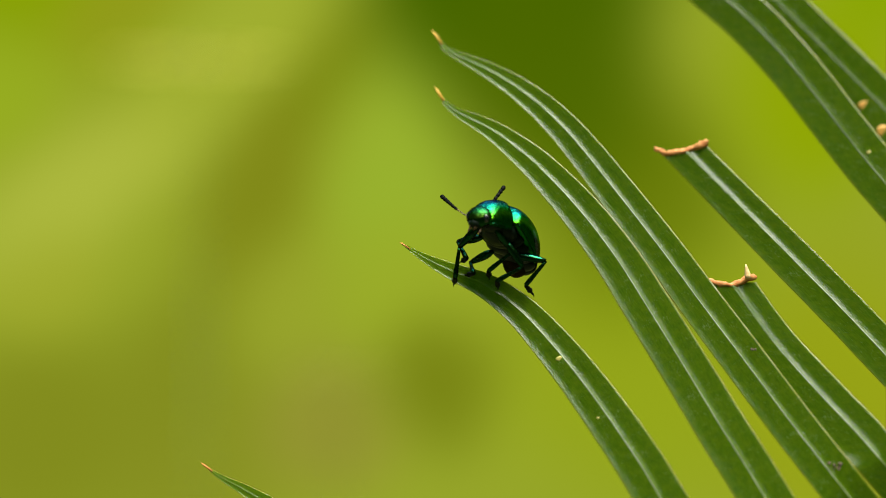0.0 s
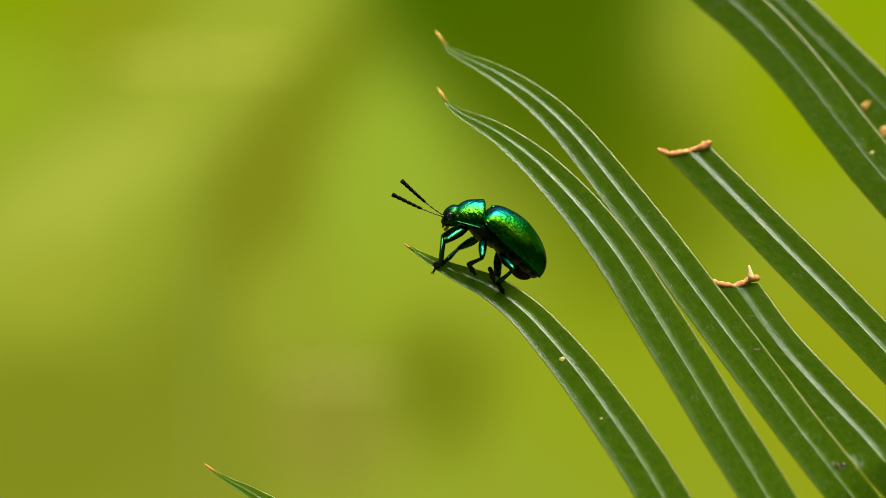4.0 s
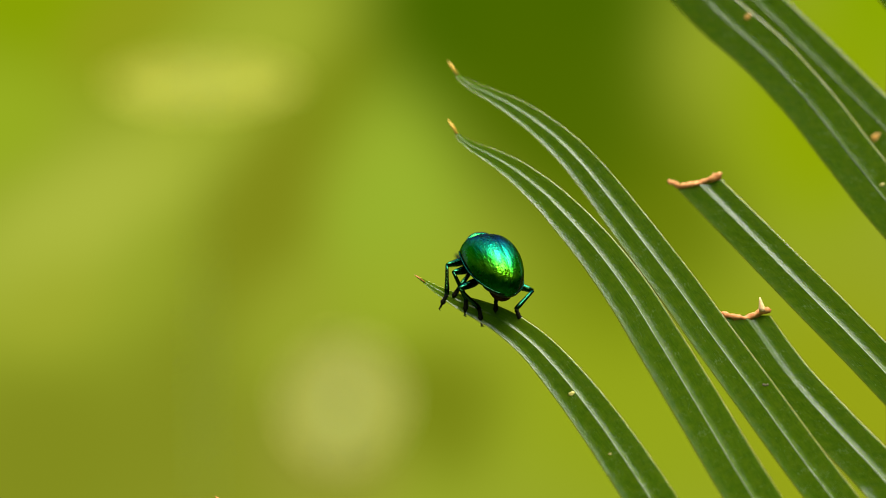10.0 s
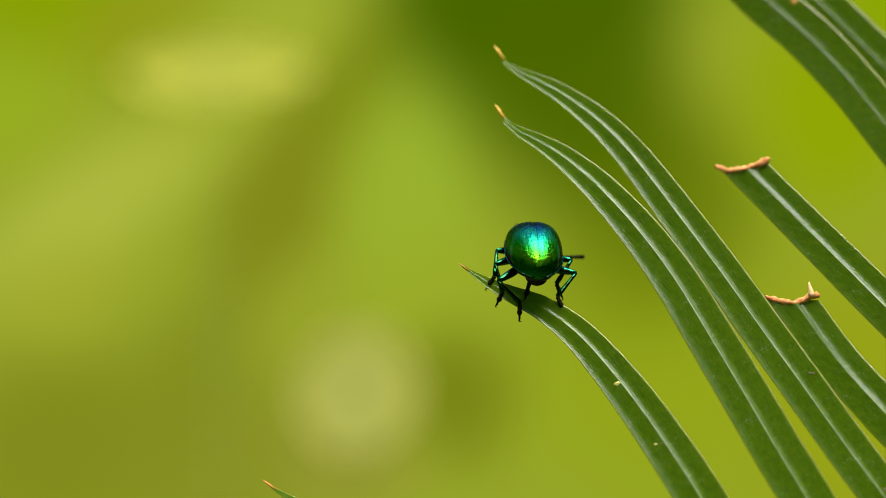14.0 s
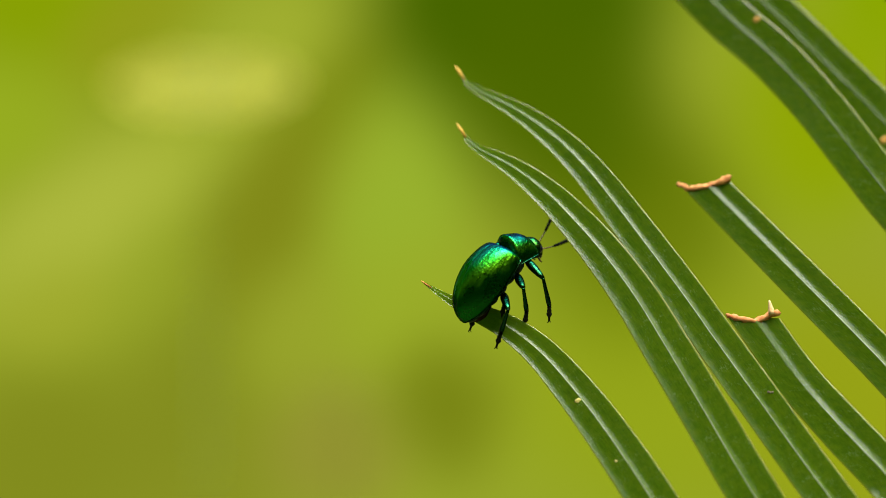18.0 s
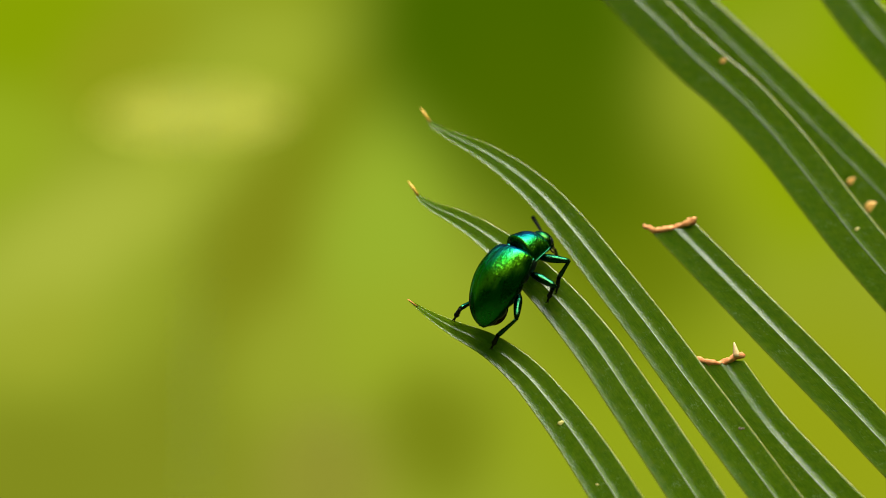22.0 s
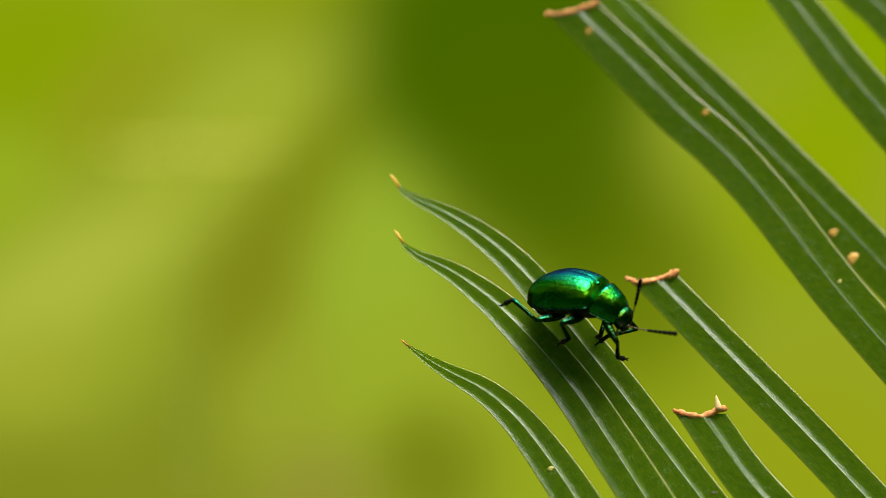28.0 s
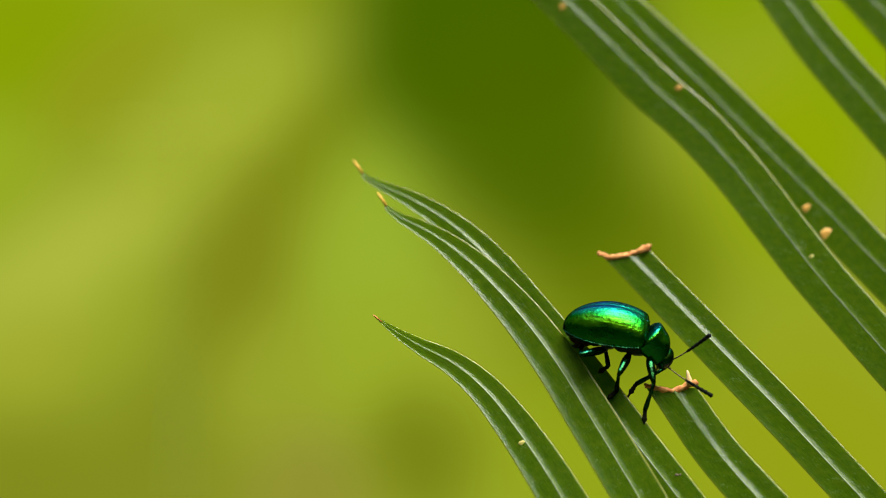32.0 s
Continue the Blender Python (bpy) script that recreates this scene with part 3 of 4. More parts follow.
def lathe_shell(x0, x1, half, top, low, n=26, m=18, side=0, lift=0.0):
    """A domed shell: half(u), top(u), low(u) from front to back in mm. side 1 or -1: one half, closed along the middle."""
    bm = bmesh.new()
    rows = []
    for i in range(n):
        u = i / (n - 1)
        u = 0.5 - 0.5 * math.cos(math.pi * u)
        x = x1 + (x0 - x1) * u
        row = []
        for k in range(m + 1):
            a = (k / m) * (math.pi / 2 if side else math.pi)
            if side:
                y = side * half(u) * math.cos(a) ** 0.85
                z = low(u) + (top(u) - low(u)) * math.sin(a) ** 0.9
                if k == m:
                    y, z = side * 0.015, z - 0.05 * min(1, half(u))
            else:
                c = math.cos(a)
                y = half(u) * math.copysign(abs(c) ** 0.85, c)
                z = low(u) + (top(u) - low(u)) * abs(math.sin(a)) ** 0.9
            row.append(bm.verts.new(Vector((x, y, z + lift)) * B))
        rows.append(row)
    for a, b in zip(rows, rows[1:]):
        for k in range(m):
            bm.faces.new((a[k], a[k + 1], b[k + 1], b[k]))
    # rolled underside along the rim
    for a, b in zip(rows, rows[1:]):
        for k in ((0, m) if not side else (0,)):
            pa, pb = a[k].co.copy(), b[k].co.copy()
            c = bm.verts.new(Vector((pa.x, pa.y * 0.8, pa.z - 0.12 * B)))
            d = bm.verts.new(Vector((pb.x, pb.y * 0.8, pb.z - 0.12 * B)))
            bm.faces.new((a[k], b[k], d, c))
    bmesh.ops.remove_doubles(bm, verts=bm.verts, dist=0.0008 * B)
    bmesh.ops.recalc_face_normals(bm, faces=bm.faces)
    return bm


def arch(u, a, b):
    """A blunt-ended profile: rises over a, falls over b, 1 between."""
    p = 1.0
    if u < a:
        p = math.sqrt(max(0, 1 - ((a - u) / a) ** 2))
    if u > 1 - b:
        p = math.sqrt(max(0, 1 - ((u - 1 + b) / b) ** 2))
    return p


beetle = tagged(new("leaf_beetle"), label="shiny metallic green leaf beetle walking on cycad leaflets", category="beetle")


def wing_half(u):
    return 2.31 * (0.84 + 0.18 * arch(u, 0.40, 0.001)) * arch(u, 0.07, 0.60) ** 1.1


def wing_top(u):
    return -0.35 + 2.55 * (0.44 + 0.58 * arch(u, 0.50, 0.001)) * arch(u, 0.06, 0.64)


def wing_low(u):
    return -0.18 - 0.20 * math.sin(math.pi * u) - 0.30 * u ** 4


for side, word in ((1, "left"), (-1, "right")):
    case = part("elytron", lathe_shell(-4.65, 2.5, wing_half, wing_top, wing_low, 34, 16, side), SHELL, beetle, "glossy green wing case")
    edge = [0.06 + 0.93 * k / 26 for k in range(27)]
    edge = [Vector((2.5 - 7.15 * u, side * (wing_half(u) + 0.02), wing_low(u))) * B for u in edge]
    part("wing_rim", tube(edge, [0.065 * B] * 27, 6), LEG, case, "raised blue-green rim of the wing case")

def under(z, top):
    """Flattens what would rise above the wing cases' lower edge."""
    return z if z < top else top + (z - top) * 0.2


# abdomen: five dark rings under the wing cases
for k in range(5):
    x1 = 1.0 - k * 1.12
    u = min(1, (2.35 - x1) / 7.25)
    wid = wing_half(min(0.97, u + 0.08)) * 0.90
    bm = blob((x1 - (0.55 if k < 4 else 0.30), 0, -0.52), (1.05 if k < 4 else 0.70, wid, 1.02 - 0.10 * k), k, 0.02, 3)
    for v in bm.verts:
        v.co = v.co * B
        v.co.z = under(v.co.z, -0.30 * B)
    part("abdomen_segment", bm, BELLY, beetle)
bm = blob((1.5, 0, -0.65), (1.75, 1.9, 1.08), 3, 0.05, 3)
for v in bm.verts:
    v.co = v.co * B
    v.co.z = under(v.co.z, -0.35 * B)
part("thorax", bm, BELLY, beetle)
bm = blob((-2.9, 0, -0.95), (1.25, 1.0, 0.92), 6, 0.03, 3)
for v in bm.verts:
    v.co = v.co * B
    v.co.z = under(v.co.z, -0.36 * B)
part("abdomen_tip", bm, TAIL, beetle, "brown tip of the abdomen")
part("scutellum", blob((2.0 * B, 0, 1.15 * B), (0.42 * B, 0.34 * B, 0.18 * B), 1, 0, 2), PRO, beetle)


def neck_half(u):
    return (1.20 + 0.62 * u ** 0.8) * arch(u, 0.16, 0.08)


def neck_top(u):
    return -0.45 + 2.02 * (0.66 + 0.34 * u) * arch(u, 0.50, 0.16)


def neck_low(u):
    return -0.72 - 0.1 * u


def bow(bm, x, z, angle):
    """Bends a piece nose-down about a hinge."""
    c = Vector((x, 0, z)) * B
    bmesh.ops.rotate(bm, verts=bm.verts, cent=c, matrix=Matrix.Rotation(radians(angle), 3, "Y"))
    return bm


NOD = 28.0
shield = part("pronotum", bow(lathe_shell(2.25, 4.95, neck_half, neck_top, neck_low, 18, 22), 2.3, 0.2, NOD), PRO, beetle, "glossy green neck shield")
for side in (1, -1):
    edge = [Vector((4.95 - 2.7 * u, side * (neck_half(u) + 0.02), neck_low(u) + 0.02)) * B for u in [0.10 + 0.86 * k / 12 for k in range(13)]]
    part("shield_rim", bow(tube(edge, [0.06 * B] * 13, 6), 2.3, 0.2, NOD), LEG, shield, "raised rim of the neck shield")
bm = blob((3.1, 0, -0.62), (1.0, 1.45, 0.75), 5, 0.04, 3)
for v in bm.verts:
    v.co = v.co * B
breast = part("prosternum", bow(bm, 2.3, 0.2, NOD), BELLY, beetle)

bm = blob((0, 0, 0), (0.90, 1.10, 0.90), 2, 0.05, 3)
for v in bm.verts:
    q = v.co
    q.z -= 0.25 * max(0, q.x)
    v.co = (q + Vector((4.82, 0, -0.35))) * B


def headed(bm):
    return bow(bow(bm, 4.6, -0.4, 16), 2.3, 0.2, NOD)


head_part = part("head", headed(bm), FACE, beetle, "dark bronze-green head")
for side in (1, -1):
    part("eye", headed(blob((5.07 * B, side * 0.84 * B, -0.36 * B), (0.30 * B, 0.25 * B, 0.40 * B), 1, 0, 2)), EYE, head_part, "black bulging eye")
    path = [Vector(p) * B for p in ((5.43, side * 0.30, -0.92), (5.65, side * 0.26, -1.12), (5.73, side * 0.10, -1.30))]
    part("mandible", headed(tube(path, [0.15 * B, 0.12 * B, 0.05 * B], 7)), MOUTH, head_part, "brown jaw")
    path = [Vector(p) * B for p in ((5.20, side * 0.45, -1.05), (5.37, side * 0.55, -1.38), (5.60, side * 0.50, -1.55))]
    part("palp", headed(tube(path, [0.07 * B, 0.09 * B, 0.06 * B], 6)), MOUTH, head_part, "brown feeler beside the mouth")
part("face", headed(blob((5.42 * B, 0, -0.82 * B), (0.40 * B, 0.60 * B, 0.42 * B), 4, 0.06, 3)), BELLY, head_part, "dark lower face")
part("upper_lip", headed(blob((5.57 * B, 0, -0.95 * B), (0.16 * B, 0.40 * B, 0.18 * B), 2, 0.05, 2)), MOUTH, head_part, "brown lip")


def build_antenna(side):
    """Eleven joints along x, thin and brown at first, thick and black at the end."""
    bm = bmesh.new()
    xs = [0.0]
    lens = [0.44, 0.24, 0.47, 0.47, 0.47, 0.45, 0.45, 0.45, 0.43, 0.43, 0.50]
    for n in lens:
        xs.append(xs[-1] + n)

    def bend(x):
        return Vector((x, 0, 0.055 * x * x - 0.0045 * x ** 3))

    pieces = []
    for k in range(11):
        a, b = bend(xs[k]), bend(xs[k + 1] - 0.03)
        r = 0.10 if k == 0 else 0.06 + 0.013 * k if k > 4 else 0.062
        pts = [a, a.lerp(b, 0.35), a.lerp(b, 0.8), b]
        pieces.append(tube([p * B for p in pts], [r * 0.75 * B, r * 0.92 * B, r * 1.05 * B, r * 0.85 * B], 7))
    root = None
    for k, b in enumerate(pieces):
        if root is None:
            root = part("antenna", b, FEELER, beetle, "thin brown antenna with a darker tip")
        else:
            part("antenna_joint", b, FEELER if k < 5 else FEELER_DARK, root)
    bm.free()
    return root


FEELERS = {1: build_antenna(1), -1: build_antenna(-1)}
FEELER_ROOT = {s: Vector((4.65, s * 0.36, -2.01)) for s in (1, -1)}

# legs: hip, lengths of thigh, shin and foot, resting place of the foot
LEG_PLAN = {
    "front": ((2.70, 0.85, -1.40), 2.70, 2.55, 1.25, (4.3, 2.0, -2.9)),
    "middle": ((1.15, 1.15, -1.35), 2.50, 2.45, 1.25, (1.3, 3.0, -3.2)),
    "hind": ((-0.75, 1.05, -1.35), 2.70, 2.60, 1.35, (-2.3, 2.8, -3.3)),
}


def limb(length, radii):
    return tube([Vector((length * k / (len(radii) - 1), 0, 0)) * B for k in range(len(radii))], [r * B for r in radii], 9)


def build_leg(kind):
    hip, thigh, shin, foot, _ = LEG_PLAN[kind]
    leg = part("leg", limb(thigh, [0.16, 0.30, 0.36, 0.35, 0.31, 0.25, 0.17]), LEG, beetle, "dark green metallic thigh")
    lower = part("shin", limb(shin, [0.13, 0.15, 0.16, 0.18, 0.21, 0.19]), LEG, leg, "slim dark green shin")
    bm = limb(foot, [0.13, 0.19, 0.15, 0.21, 0.17, 0.25, 0.20, 0.10, 0.09, 0.10])
    for s in (1, -1):
        claw = tube([Vector(p) * B for p in ((foot - 0.05, 0, 0), (foot + 0.16, s * 0.10, 0.02), (foot + 0.22, s * 0.15, -0.12))], [0.055 * B, 0.045 * B, 0.015 * B], 6)
        me = bpy.data.meshes.new("claw")
        claw.to_mesh(me)
        claw.free()
        bm.from_mesh(me)
        bpy.data.meshes.remove(me)
    toe = part("foot", bm, TARSUS, leg, "dark jointed foot with claws")
    return leg, lower, toe


LEGS = {(kind, s): build_leg(kind) for kind in LEG_PLAN for s in (1, -1)}


# ---- what moves ----
def swing(pivot, angle):
    p = at(*pivot)
    return Matrix.Translation(p) @ Matrix.Rotation(angle, 4, "Y") @ Matrix.Translation(-p)


# seconds and share of the full swing of the three leaflets under the beetle's weight
SWING = {
    "first": ((1512, 1113), 0.070, [(0, 0), (11, 0.02), (12.5, -0.13), (15, -0.1), (19, -0.08), (19.5, 0.07), (20, 0.18), (20.5, 0.47), (21, 0.55), (22, 0.68), (23, 0.69), (23.5, 0.8), (24, 1.08), (25.5, 1.08), (32, 1.08)]),
    "second": ((1560, 840), -0.0545, [(0, 0), (15, 0.02), (19, 0.05), (19.5, 0.1), (20, 0.25), (20.5, 0.54), (21, 0.66), (22, 0.73), (23, 0.70), (23.5, 0.86), (24, 1), (25, 1), (25.5, 0.9), (27.5, 0.3), (28, 0.56), (28.5, 0.47), (29, 0.3), (29.5, 0.22), (30, 0.28), (30.5, 0.2), (31, 0.03), (32, 0.03)]),
    "third": ((2523, 1695), -0.0263, [(0, 0), (8, -0.09), (14, -0.08), (19, 0.02), (25, 0.03), (25.5, 0.12), (27.5, 1.03), (28, 0.58), (28.5, 0.74), (29, 0.86), (29.5, 1), (30, 0.94), (30.5, 0.92), (31, 1), (32, 1)]),
}


# the breeze bends the same leaflets for a while: they turn a little about their tips
SAG = {"first": ((711, 427), 0.030), "second": ((775, 163), 0.022), "third": ((771, 63), 0.024)}
BREEZE = [(0, 0), (6.5, 0), (8, 0.5), (11, 0.5), (12.5, 1), (15.5, 1), (18, 0.9), (20.5, 0), (32, 0)]


def amount(rows, t):
    for (a, x), (b, y) in zip(rows, rows[1:]):
        if a <= t <= b:
            return x + (y - x) * (t - a) / (b - a)
    return rows[-1][1]


def leaf_turn(name, t):
    pivot, full, rows = SWING[name]
    tip, most = SAG[name]
    return swing(pivot, full * amount(rows, t)) @ swing(tip, most * amount(BREEZE, t))


def aim(origin, target, up):
    """A pose at origin with x towards target and z near up."""
    x = (target - origin).normalized()
    y = up.cross(x).normalized()
    z = x.cross(y)
    m = Matrix((x, y, z)).transposed().to_4x4()
    m.translation = origin
    return m


def leg_poses(kind, side, goal, lift):
    """Thigh, shin and foot poses in the beetle's space (mm), foot on goal."""
    hip, thigh, shin, foot, _ = LEG_PLAN[kind]
    h = Vector((hip[0], hip[1] * side, hip[2]))
    x, y, z = {"front": (0.55, 0.75, 1.0), "middle": (-0.1, 1.0, 0.55), "hind": (-0.5, 1.0, 0.1)}[kind]
    out = Vector((x, side * y, z)).normalized()
    ankle = goal + lift
    v = ankle - h
    flat = Vector((v.x, v.y, 0))
    if flat.length > 0.3:
        ankle -= flat.normalized() * foot * 0.6
    v = ankle - h
    r = max(0.9, min(v.length, (thigh + shin) * 0.985))
    v = v.normalized() * r
    ankle = h + v
    a = (thigh ** 2 - shin ** 2 + r * r) / (2 * r)
    b = math.sqrt(max(0.01, thigh ** 2 - a * a))
    d = v.normalized()
    pole = (out - d * out.dot(d)).normalized()
    knee = h + d * a + pole * b
    toe = goal - ankle
    if toe.length < 0.3:
        toe = Vector((0.3, side * 0.4, -0.4))
    toe = ankle + toe.normalized() * foot
    return aim(h, knee, pole), aim(knee, ankle, pole), aim(ankle, toe, pole)


def scaled(m):
    m = m.copy()
    m.translation = m.translation * B
    return m


def motions():
    for thing, base, full, rows in FLUTTER:
        walk(thing, [(t, Matrix.Translation(base) @ pose(0, 0, 0, -full * a, 0, 0)) for t, a in rows])
    for name, (pivot, full, rows) in SWING.items():
        times = sorted({t for t, k in rows} | {t for t, k in BREEZE})
        walk(LEAVES[name][1], [(t, leaf_turn(name, t)) for t in times])

    # seconds, place of the body's middle in mm (from the plane of focus, height from the camera), turns
    body = [
        (0, 5.48, -2.37, 1.20, -10.6, -37.9, -119.5), (1, 5.70, -2.28, 1.34, -10.3, -40.3, -133.0),
        (2, 5.35, -2.06, 1.15, -8.4, -42.1, -140.9), (3, 5.35, -1.78, 1.18, -4.6, -42.0, -158.8),
        (4.5, 4.71, -1.41, 1.26, -11.8, -42.1, -175.9), (6, 4.74, -0.92, 1.24, -15.1, -39.3, 159.1),
        (7, 4.35, -0.61, 1.53, -9.8, -37.3, 139.5), (8, 3.74, -0.53, 1.68, -4.6, -35.5, 132.4),
        (9, 3.22, -0.32, 2.05, 2.8, -32.0, 111.7), (10, 3.00, -0.30, 1.75, 0.3, -30.2, 111.3),
        (11, 2.21, -0.31, 1.92, 0.5, -29.5, 115.7), (12, 1.80, -0.45, 1.78, -2.7, -27.0, 129.2),
        (13, 2.20, -0.33, 1.80, 2.0, -31.4, 113.0), (14, 2.45, -0.20, 1.55, 0.7, -25.0, 94.3),
        (15, 2.50, -0.22, 1.45, -0.2, -29.0, 90.5), (15.5, 3.36, -0.26, 1.20, 0.1, -30.0, 74.5),
        (16.5, 2.82, -1.01, 0.94, 13.3, -43.0, 49.9), (17.5, 2.12, -1.46, 1.03, 20.4, -47.7, 19.0),
        (18, 2.10, -1.53, 0.94, 18.3, -53.3, 16.8), (19, 2.53, -1.53, 1.46, 21.5, -45.1, 14.1),
        (20, 2.92, -2.63, 2.00, 16.2, -57.2, 18.6), (21, 4.70, -2.51, 3.15, 8.1, -51.6, 26.8),
        (22, 6.28, -2.63, 4.41, 14.9, -59.2, 19.7), (23, 7.06, -2.53, 5.02, 7.8, -55.2, 26.9),
        (24, 7.13, -2.40, 5.80, -2.8, -57.1, 41.4), (25, 9.00, -2.06, 6.69, -8.1, -36.1, 55.9),
        (25.5, 9.72, -2.10, 6.98, 10.7, -31.3, 46.2), (26.5, 11.67, -2.10, 7.14, 15.4, -16.2, 42.4),
        (27.5, 13.79, -3.50, 7.05, 2.2, 7.9, -60.4), (28, 13.90, -3.30, 7.18, 19.9, 2.2, -34.8),
        (28.5, 14.55, -3.33, 6.90, 19.6, 0.7, -36.3), (29, 15.90, -3.12, 6.75, 21.8, 0.2, -25.8),
        (29.5, 16.45, -3.05, 6.10, 12.6, 10.6, -32.3), (30, 17.23, -2.75, 5.33, 20.9, 7.8, -17.8),
        (30.5, 17.65, -2.78, 4.65, 23.6, 1.6, -19.4), (31, 18.81, -2.72, 3.56, 23.9, 5.7, -16.8),
        (31.5, 19.50, -2.77, 2.27, 23.2, 6.5, -19.1), (32, 20.00, -2.74, 2.10, 25.8, 8.9, -8.6)]
    body = [(t, pose(x * M, y * M, (HIGH + z) * M, a, b, c)) for t, x, y, z, a, b, c in body]
    walk(beetle, body)

    # which leaflets carry the beetle, and feet seen at a place of their own (mm, height from the camera)
    carriers = [(0, ("first",)), (19.8, ("first", "second")), (24.6, ("second",)), (25.4, ("second", "third")), (28.8, ("third",)), (31.6, ("third", "cut_low"))]
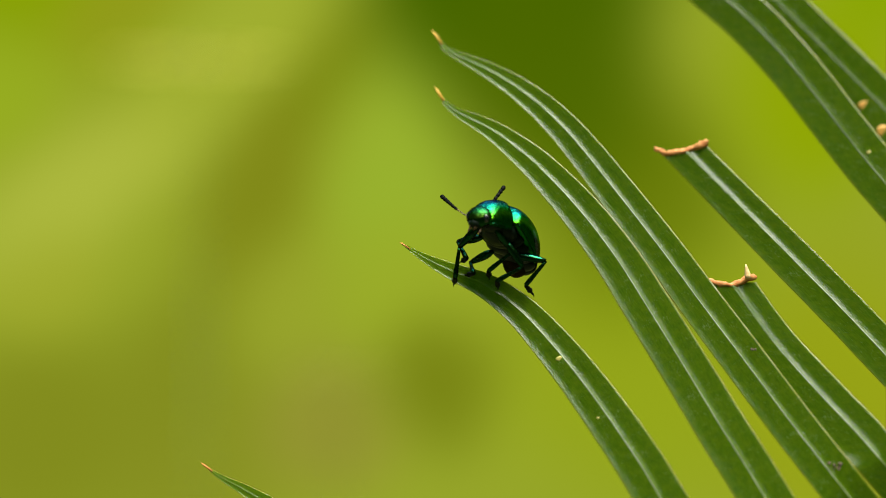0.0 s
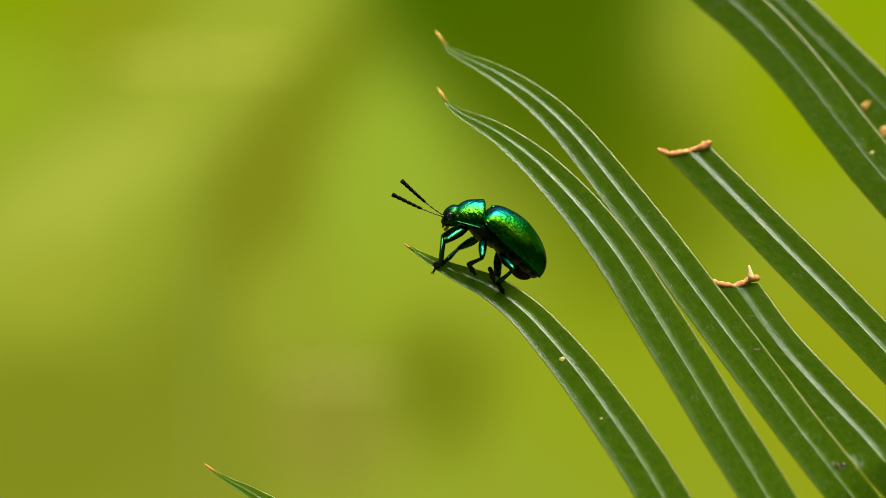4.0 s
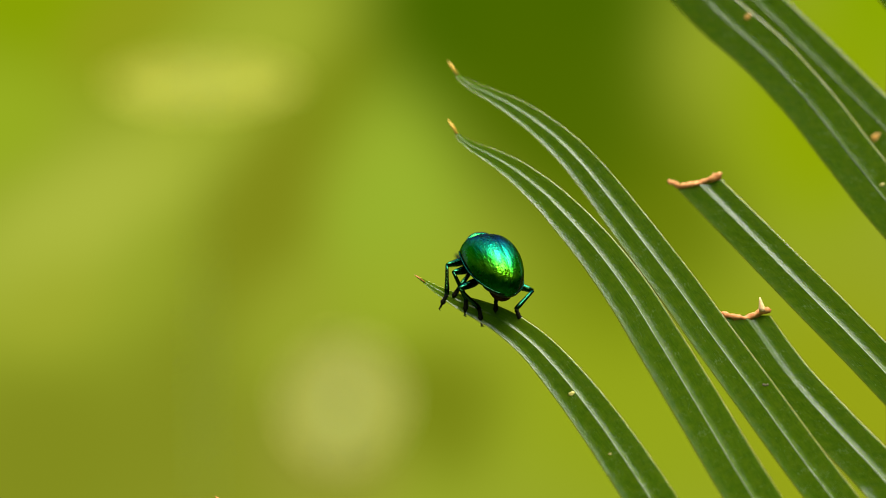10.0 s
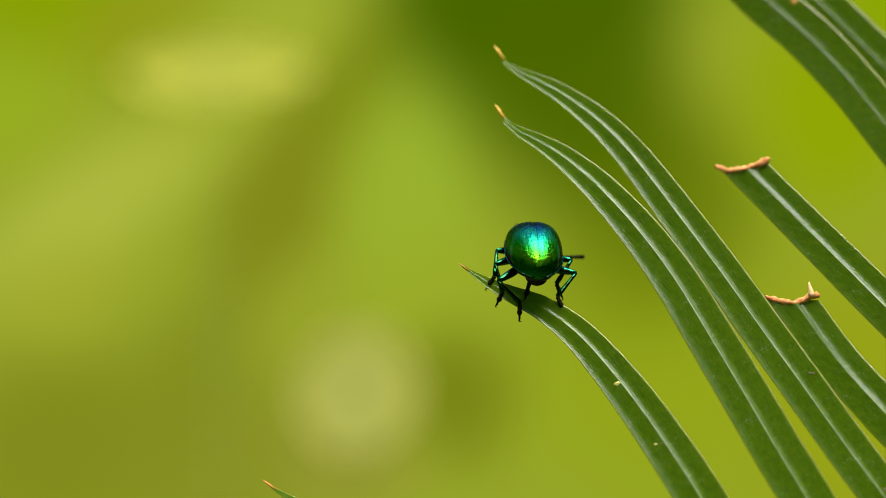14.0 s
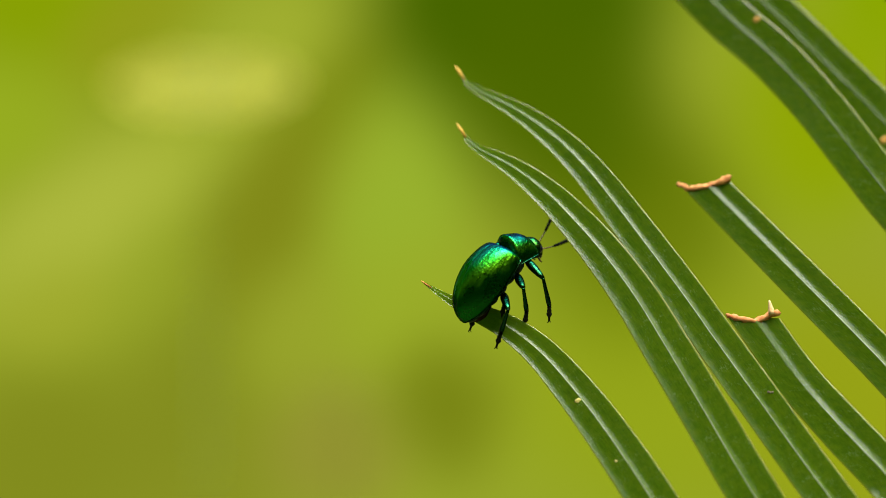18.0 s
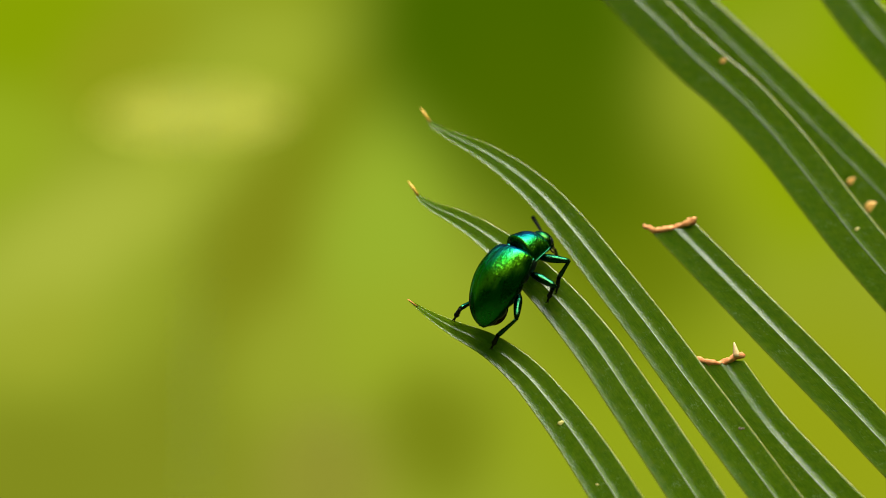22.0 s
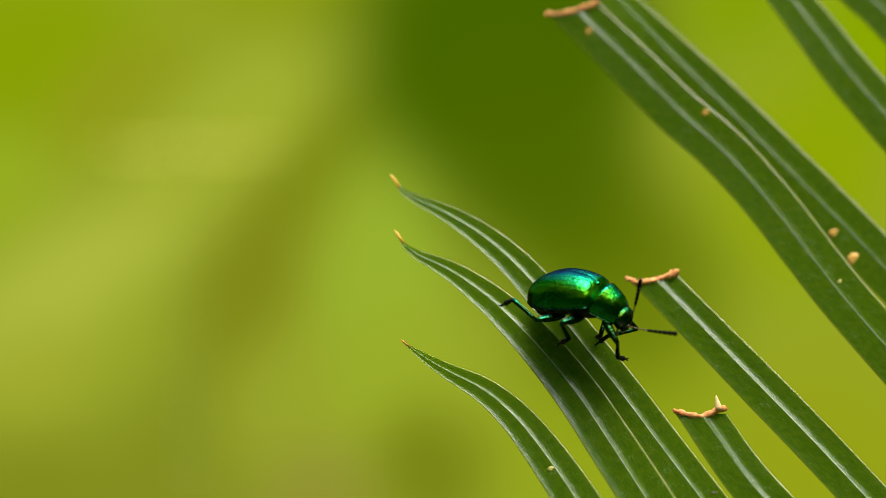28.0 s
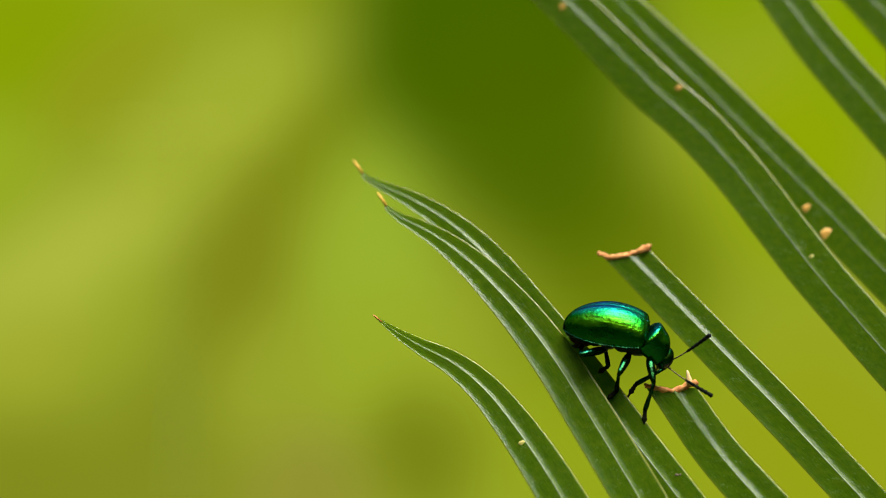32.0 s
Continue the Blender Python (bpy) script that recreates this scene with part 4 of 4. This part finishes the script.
    steps = {
        ('front', -1): [(0, (0.96, -2.37, -3.08)), (1, (0.96, -2.28, -3.09)), (2, (1.30, -2.06, -1.08)), (3, (1.46, -1.78, -2.15)), (6, (0.26, -0.92, -0.70)), (17.5, (7.79, -1.46, -1.58)), (18, (7.09, -1.53, -2.61)), (19, (8.89, -1.53, 2.72)), (20, (10.74, -2.63, 2.86)), (21, (10.11, -2.51, 2.22)), (22, (10.82, -2.63, 3.30)), (23, (11.45, -2.53, 3.99)), (24, (10.85, -2.40, 3.98)), (25, (11.93, -2.06, 3.17)), (25.5, (14.53, -2.10, 4.36)), (27.5, (17.72, -3.50, 1.98)), (28, (18.04, -3.10, 1.82)), (28.5, (17.67, -3.13, 1.51)), (29, (18.44, -2.92, 0.74)), (29.5, (19.14, -3.05, -1.39)), (30, (19.38, -2.75, -1.37)), (30.5, (20.43, -2.78, -2.95)), (31, (20.27, -2.72, -3.20)), (31.5, (20.29, -2.77, -3.46)), (32, (22.05, -2.54, -5.31))],
        ('middle', -1): [(0, (1.49, -2.37, -1.11)), (1, (1.73, -2.28, -1.40)), (2, (2.51, -2.06, -1.85)), (14, (4.66, -0.20, -2.08)), (15, (4.77, -0.22, -2.57)), (17.5, (4.89, -1.46, -3.08)), (18, (5.01, -1.53, -3.15)), (19, (4.97, -1.53, -3.08)), (20, (5.64, -2.63, -2.62)), (21, (9.00, -2.51, 0.25)), (22, (10.05, -2.63, 2.33)), (23, (11.34, -2.53, 1.35)), (24, (10.31, -2.40, 1.09)), (25, (10.92, -2.06, 3.27)), (25.5, (11.63, -2.10, 2.87)), (27.5, (13.42, -3.50, 4.18)), (28, (12.44, -3.10, 3.11)), (28.5, (15.70, -3.13, 0.79)), (29, (15.47, -2.92, 0.98)), (29.5, (15.61, -3.05, 1.38)), (30, (16.85, -2.75, 0.26)), (30.5, (16.79, -2.78, -0.46)), (31, (19.36, -2.72, -0.91)), (31.5, (19.33, -2.77, -3.46)), (32, (19.22, -2.54, -3.58))],
        ('front', 1): [(0, (3.95, -2.37, -2.55)), (1, (2.84, -2.28, -3.14)), (2, (0.96, -2.06, -2.91)), (3, (1.07, -1.78, -3.02)), (6, (-0.56, -0.92, -2.45)), (7, (-0.60, -0.61, -2.21)), (8, (-0.29, -0.53, -2.19)), (9, (-0.96, -0.32, -2.00)), (10, (-1.15, -0.30, -1.65)), (11, (-1.45, -0.31, -1.90)), (12, (-2.76, -0.45, -0.82)), (13, (-2.33, -0.33, -1.33)), (14, (-1.28, -0.20, -1.35)), (20, (6.80, -2.63, 6.32)), (28, (15.84, -3.10, 3.26)), (30.5, (19.34, -2.78, -0.51)), (32, (21.05, -2.54, -3.06))],
        ('middle', 1): [(0, (4.72, -2.37, -3.42)), (1, (4.67, -2.28, -3.47)), (2, (3.42, -2.06, -3.15)), (3, (3.68, -1.78, -3.17)), (6, (2.15, -0.92, -2.98)), (7, (2.03, -0.61, -2.94)), (8, (0.83, -0.53, -2.38)), (9, (0.11, -0.32, -1.85)), (10, (0.75, -0.30, -2.13)), (11, (0.60, -0.31, -2.10)), (12, (0.16, -0.45, -2.76)), (13, (-0.14, -0.33, -2.69)), (14, (-0.50, -0.20, -2.72)), (15, (-0.83, -0.22, -1.84))],
        ('hind', 1): [(0, (7.66, -2.37, -3.85)), (1, (7.61, -2.28, -4.00)), (2, (7.57, -2.06, -3.97)), (3, (7.69, -1.78, -3.99)), (6, (4.78, -0.92, -3.61)), (7, (3.20, -0.61, -2.35)), (8, (3.17, -0.53, -2.97)), (9, (1.38, -0.32, -2.53)), (10, (2.02, -0.30, -2.96)), (11, (1.77, -0.31, -3.12)), (12, (1.71, -0.45, -3.40)), (13, (1.47, -0.33, -3.57)), (14, (1.20, -0.20, -3.74)), (15, (1.46, -0.22, -3.69)), (17.5, (0.43, -1.46, -3.51)), (18, (0.41, -1.53, -3.58)), (21, (1.11, -2.51, -0.23)), (22, (1.97, -2.63, 0.65)), (23, (1.97, -2.53, 0.67)), (24, (2.66, -2.40, 1.86)), (25, (5.37, -2.06, 4.04)), (25.5, (5.90, -2.10, 3.98)), (31, (13.43, -2.72, 4.56))],
        ('hind', -1): [(2, (4.97, -2.06, -2.28)), (3, (5.08, -1.78, -2.25)), (6, (5.89, -0.92, -2.59)), (7, (5.82, -0.61, -2.89)), (8, (5.60, -0.53, -3.07)), (9, (5.61, -0.32, -2.87)), (10, (5.33, -0.30, -3.01)), (11, (5.18, -0.31, -2.83)), (12, (4.73, -0.45, -2.08)), (13, (5.36, -0.33, -3.37)), (14, (4.66, -0.20, -3.15)), (15, (4.33, -0.22, -3.69)), (17.5, (2.71, -1.46, -5.01)), (18, (2.64, -1.53, -5.03)), (19, (2.69, -1.53, -4.82)), (20, (3.19, -2.63, -4.26)), (21, (4.81, -2.51, -2.30)), (22, (5.19, -2.63, -1.70)), (23, (8.31, -2.53, 0.05)), (24, (9.16, -2.40, 1.09)), (25, (9.27, -2.06, 1.20)), (25.5, (9.41, -2.10, 1.52)), (27.5, (8.22, -3.50, 6.81)), (28, (7.65, -3.10, 6.42)), (28.5, (12.46, -3.13, 3.57)), (29, (12.79, -2.92, 3.81)), (29.5, (12.99, -3.05, 3.78)), (30, (12.83, -2.75, 3.66)), (30.5, (12.92, -2.78, 3.91)), (31, (15.97, -2.72, 1.44)), (31.5, (16.09, -2.77, 0.99)), (32, (16.17, -2.54, 0.73))]
    }
    for (kind, side), (leg, lower, toe) in LEGS.items():
        hip, thigh, shin, foot, rest = LEG_PLAN[kind]
        seen = dict(steps.get((kind, side), ()))
        rows = ([], [], [])
        for t, m in body:
            names = [n for s, n in carriers if s <= t][-1]
            want = m @ (Vector((rest[0], rest[1] * side, rest[2])) * B)
            place = want
            if t in seen:
                x, y, z = seen[t]
                want = place = Vector((x * M, y * M, (HIGH + z) * M))
            found = []
            for n in names:
                leaf, ob = LEAVES[n]
                turn = Matrix()
                if n in SWING:
                    turn = leaf_turn(n, t)
                r, s = leaf.nearest(turn.inverted() @ want)
                found.append((r, turn @ s))
            r, s = min(found, key=lambda f: f[0])
            if t in seen:
                flat = s - want
                if math.hypot(flat.x, flat.z) < 0.9 * M:
                    place = Vector((want.x, s.y - 0.1 * M, want.z))
            elif (s - m @ (Vector((hip[0], hip[1] * side, hip[2])) * B)).length < (thigh + shin + 0.9) * B:
                place = s
            goal = (m.inverted() @ place) / B
            lift = m.to_3x3().inverted() @ Vector((0, -0.75, 0.28))
            a, b, c = leg_poses(kind, side, goal, lift)
            inv = a.inverted()
            for row, pose_mm in zip(rows, (a, inv @ b, inv @ c)):
                row.append((t, scaled(pose_mm)))
        for thing, row in zip((leg, lower, toe), rows):
            walk(thing, row)

    # the neck shield and the head bend down and up on the body: seconds and degrees
    hinge = Vector((2.3, 0, 0.2))
    nods = [(0, 0), (3, 0), (6, 9), (8, 13), (15.5, 12), (17.5, 6), (19, 12), (20, 0), (24, 4), (25.5, 8), (27.5, 6), (32, 10)]

    def nod(t):
        return Matrix.Translation(hinge) @ Matrix.Rotation(radians(amount(nods, t)), 4, "Y") @ Matrix.Translation(-hinge)

    for piece in (shield, breast, head_part):
        walk(piece, [(t, scaled(nod(t))) for t, _ in nods])

    # antennae: seconds, then left and right as (outward, upward) angles
    feel = [
        (0, -157, 61, 97, 15), (1, -28, -2, 23, 8), (2, -28, -47, -20, -22), (3, 3, -40, -17, -17),
        (6, 4, -8, 0, -8), (7, 6, -6, -5, -4), (8, -18, -40, 67, 16), (9, -11, -36, 58, 7),
        (10, -13, -31, 41, -7), (11, 70, -49, 35, -8), (12, -9, -59, 31, -14), (13, -6, -38, 67, 8),
        (14, 1, -2, 79, -16), (15, -11, -6, 91, -26), (15.5, 12, -3, 38, 2), (17.5, 50, -20, -18, -34),
        (18, 25, -18, -34, -52), (19, 9, -23, -34, -29), (20, 27, 27, 8, -22), (21, 52, 4, -33, -51),
        (22, 64, -16, -88, -56), (23, 54, 14, -40, -63), (24, 42, -21, -73, -65), (25, -6, -11, 11, -30),
        (25.5, -25, 6, 24, -1), (27.5, 36, 31, -7, -7), (28, -26, 49, 4, -14), (28.5, 2, -5, 30, -10),
        (29, -12, 17, 37, 19), (29.5, 15, -11, 4, -42), (30, -31, 26, 17, -25), (30.5, -19, 30, 6, -23),
        (31, -23, 15, 16, -29), (31.5, 2, 29, -2, -1), (32, -17, 38, 32, -18)]
    for k, side in ((1, 1), (3, -1)):
        rows = []
        for row in feel:
            out, up = radians(row[k]), radians(row[k + 1])
            d = Vector((math.cos(up) * math.cos(out), side * math.cos(up) * math.sin(out), math.sin(up)))
            root = nod(row[0]) @ FEELER_ROOT[side]
            rows.append((row[0], scaled(aim(root, root + d, Vector((0, 0, 1))))))
        walk(FEELERS[side], rows)


motions()
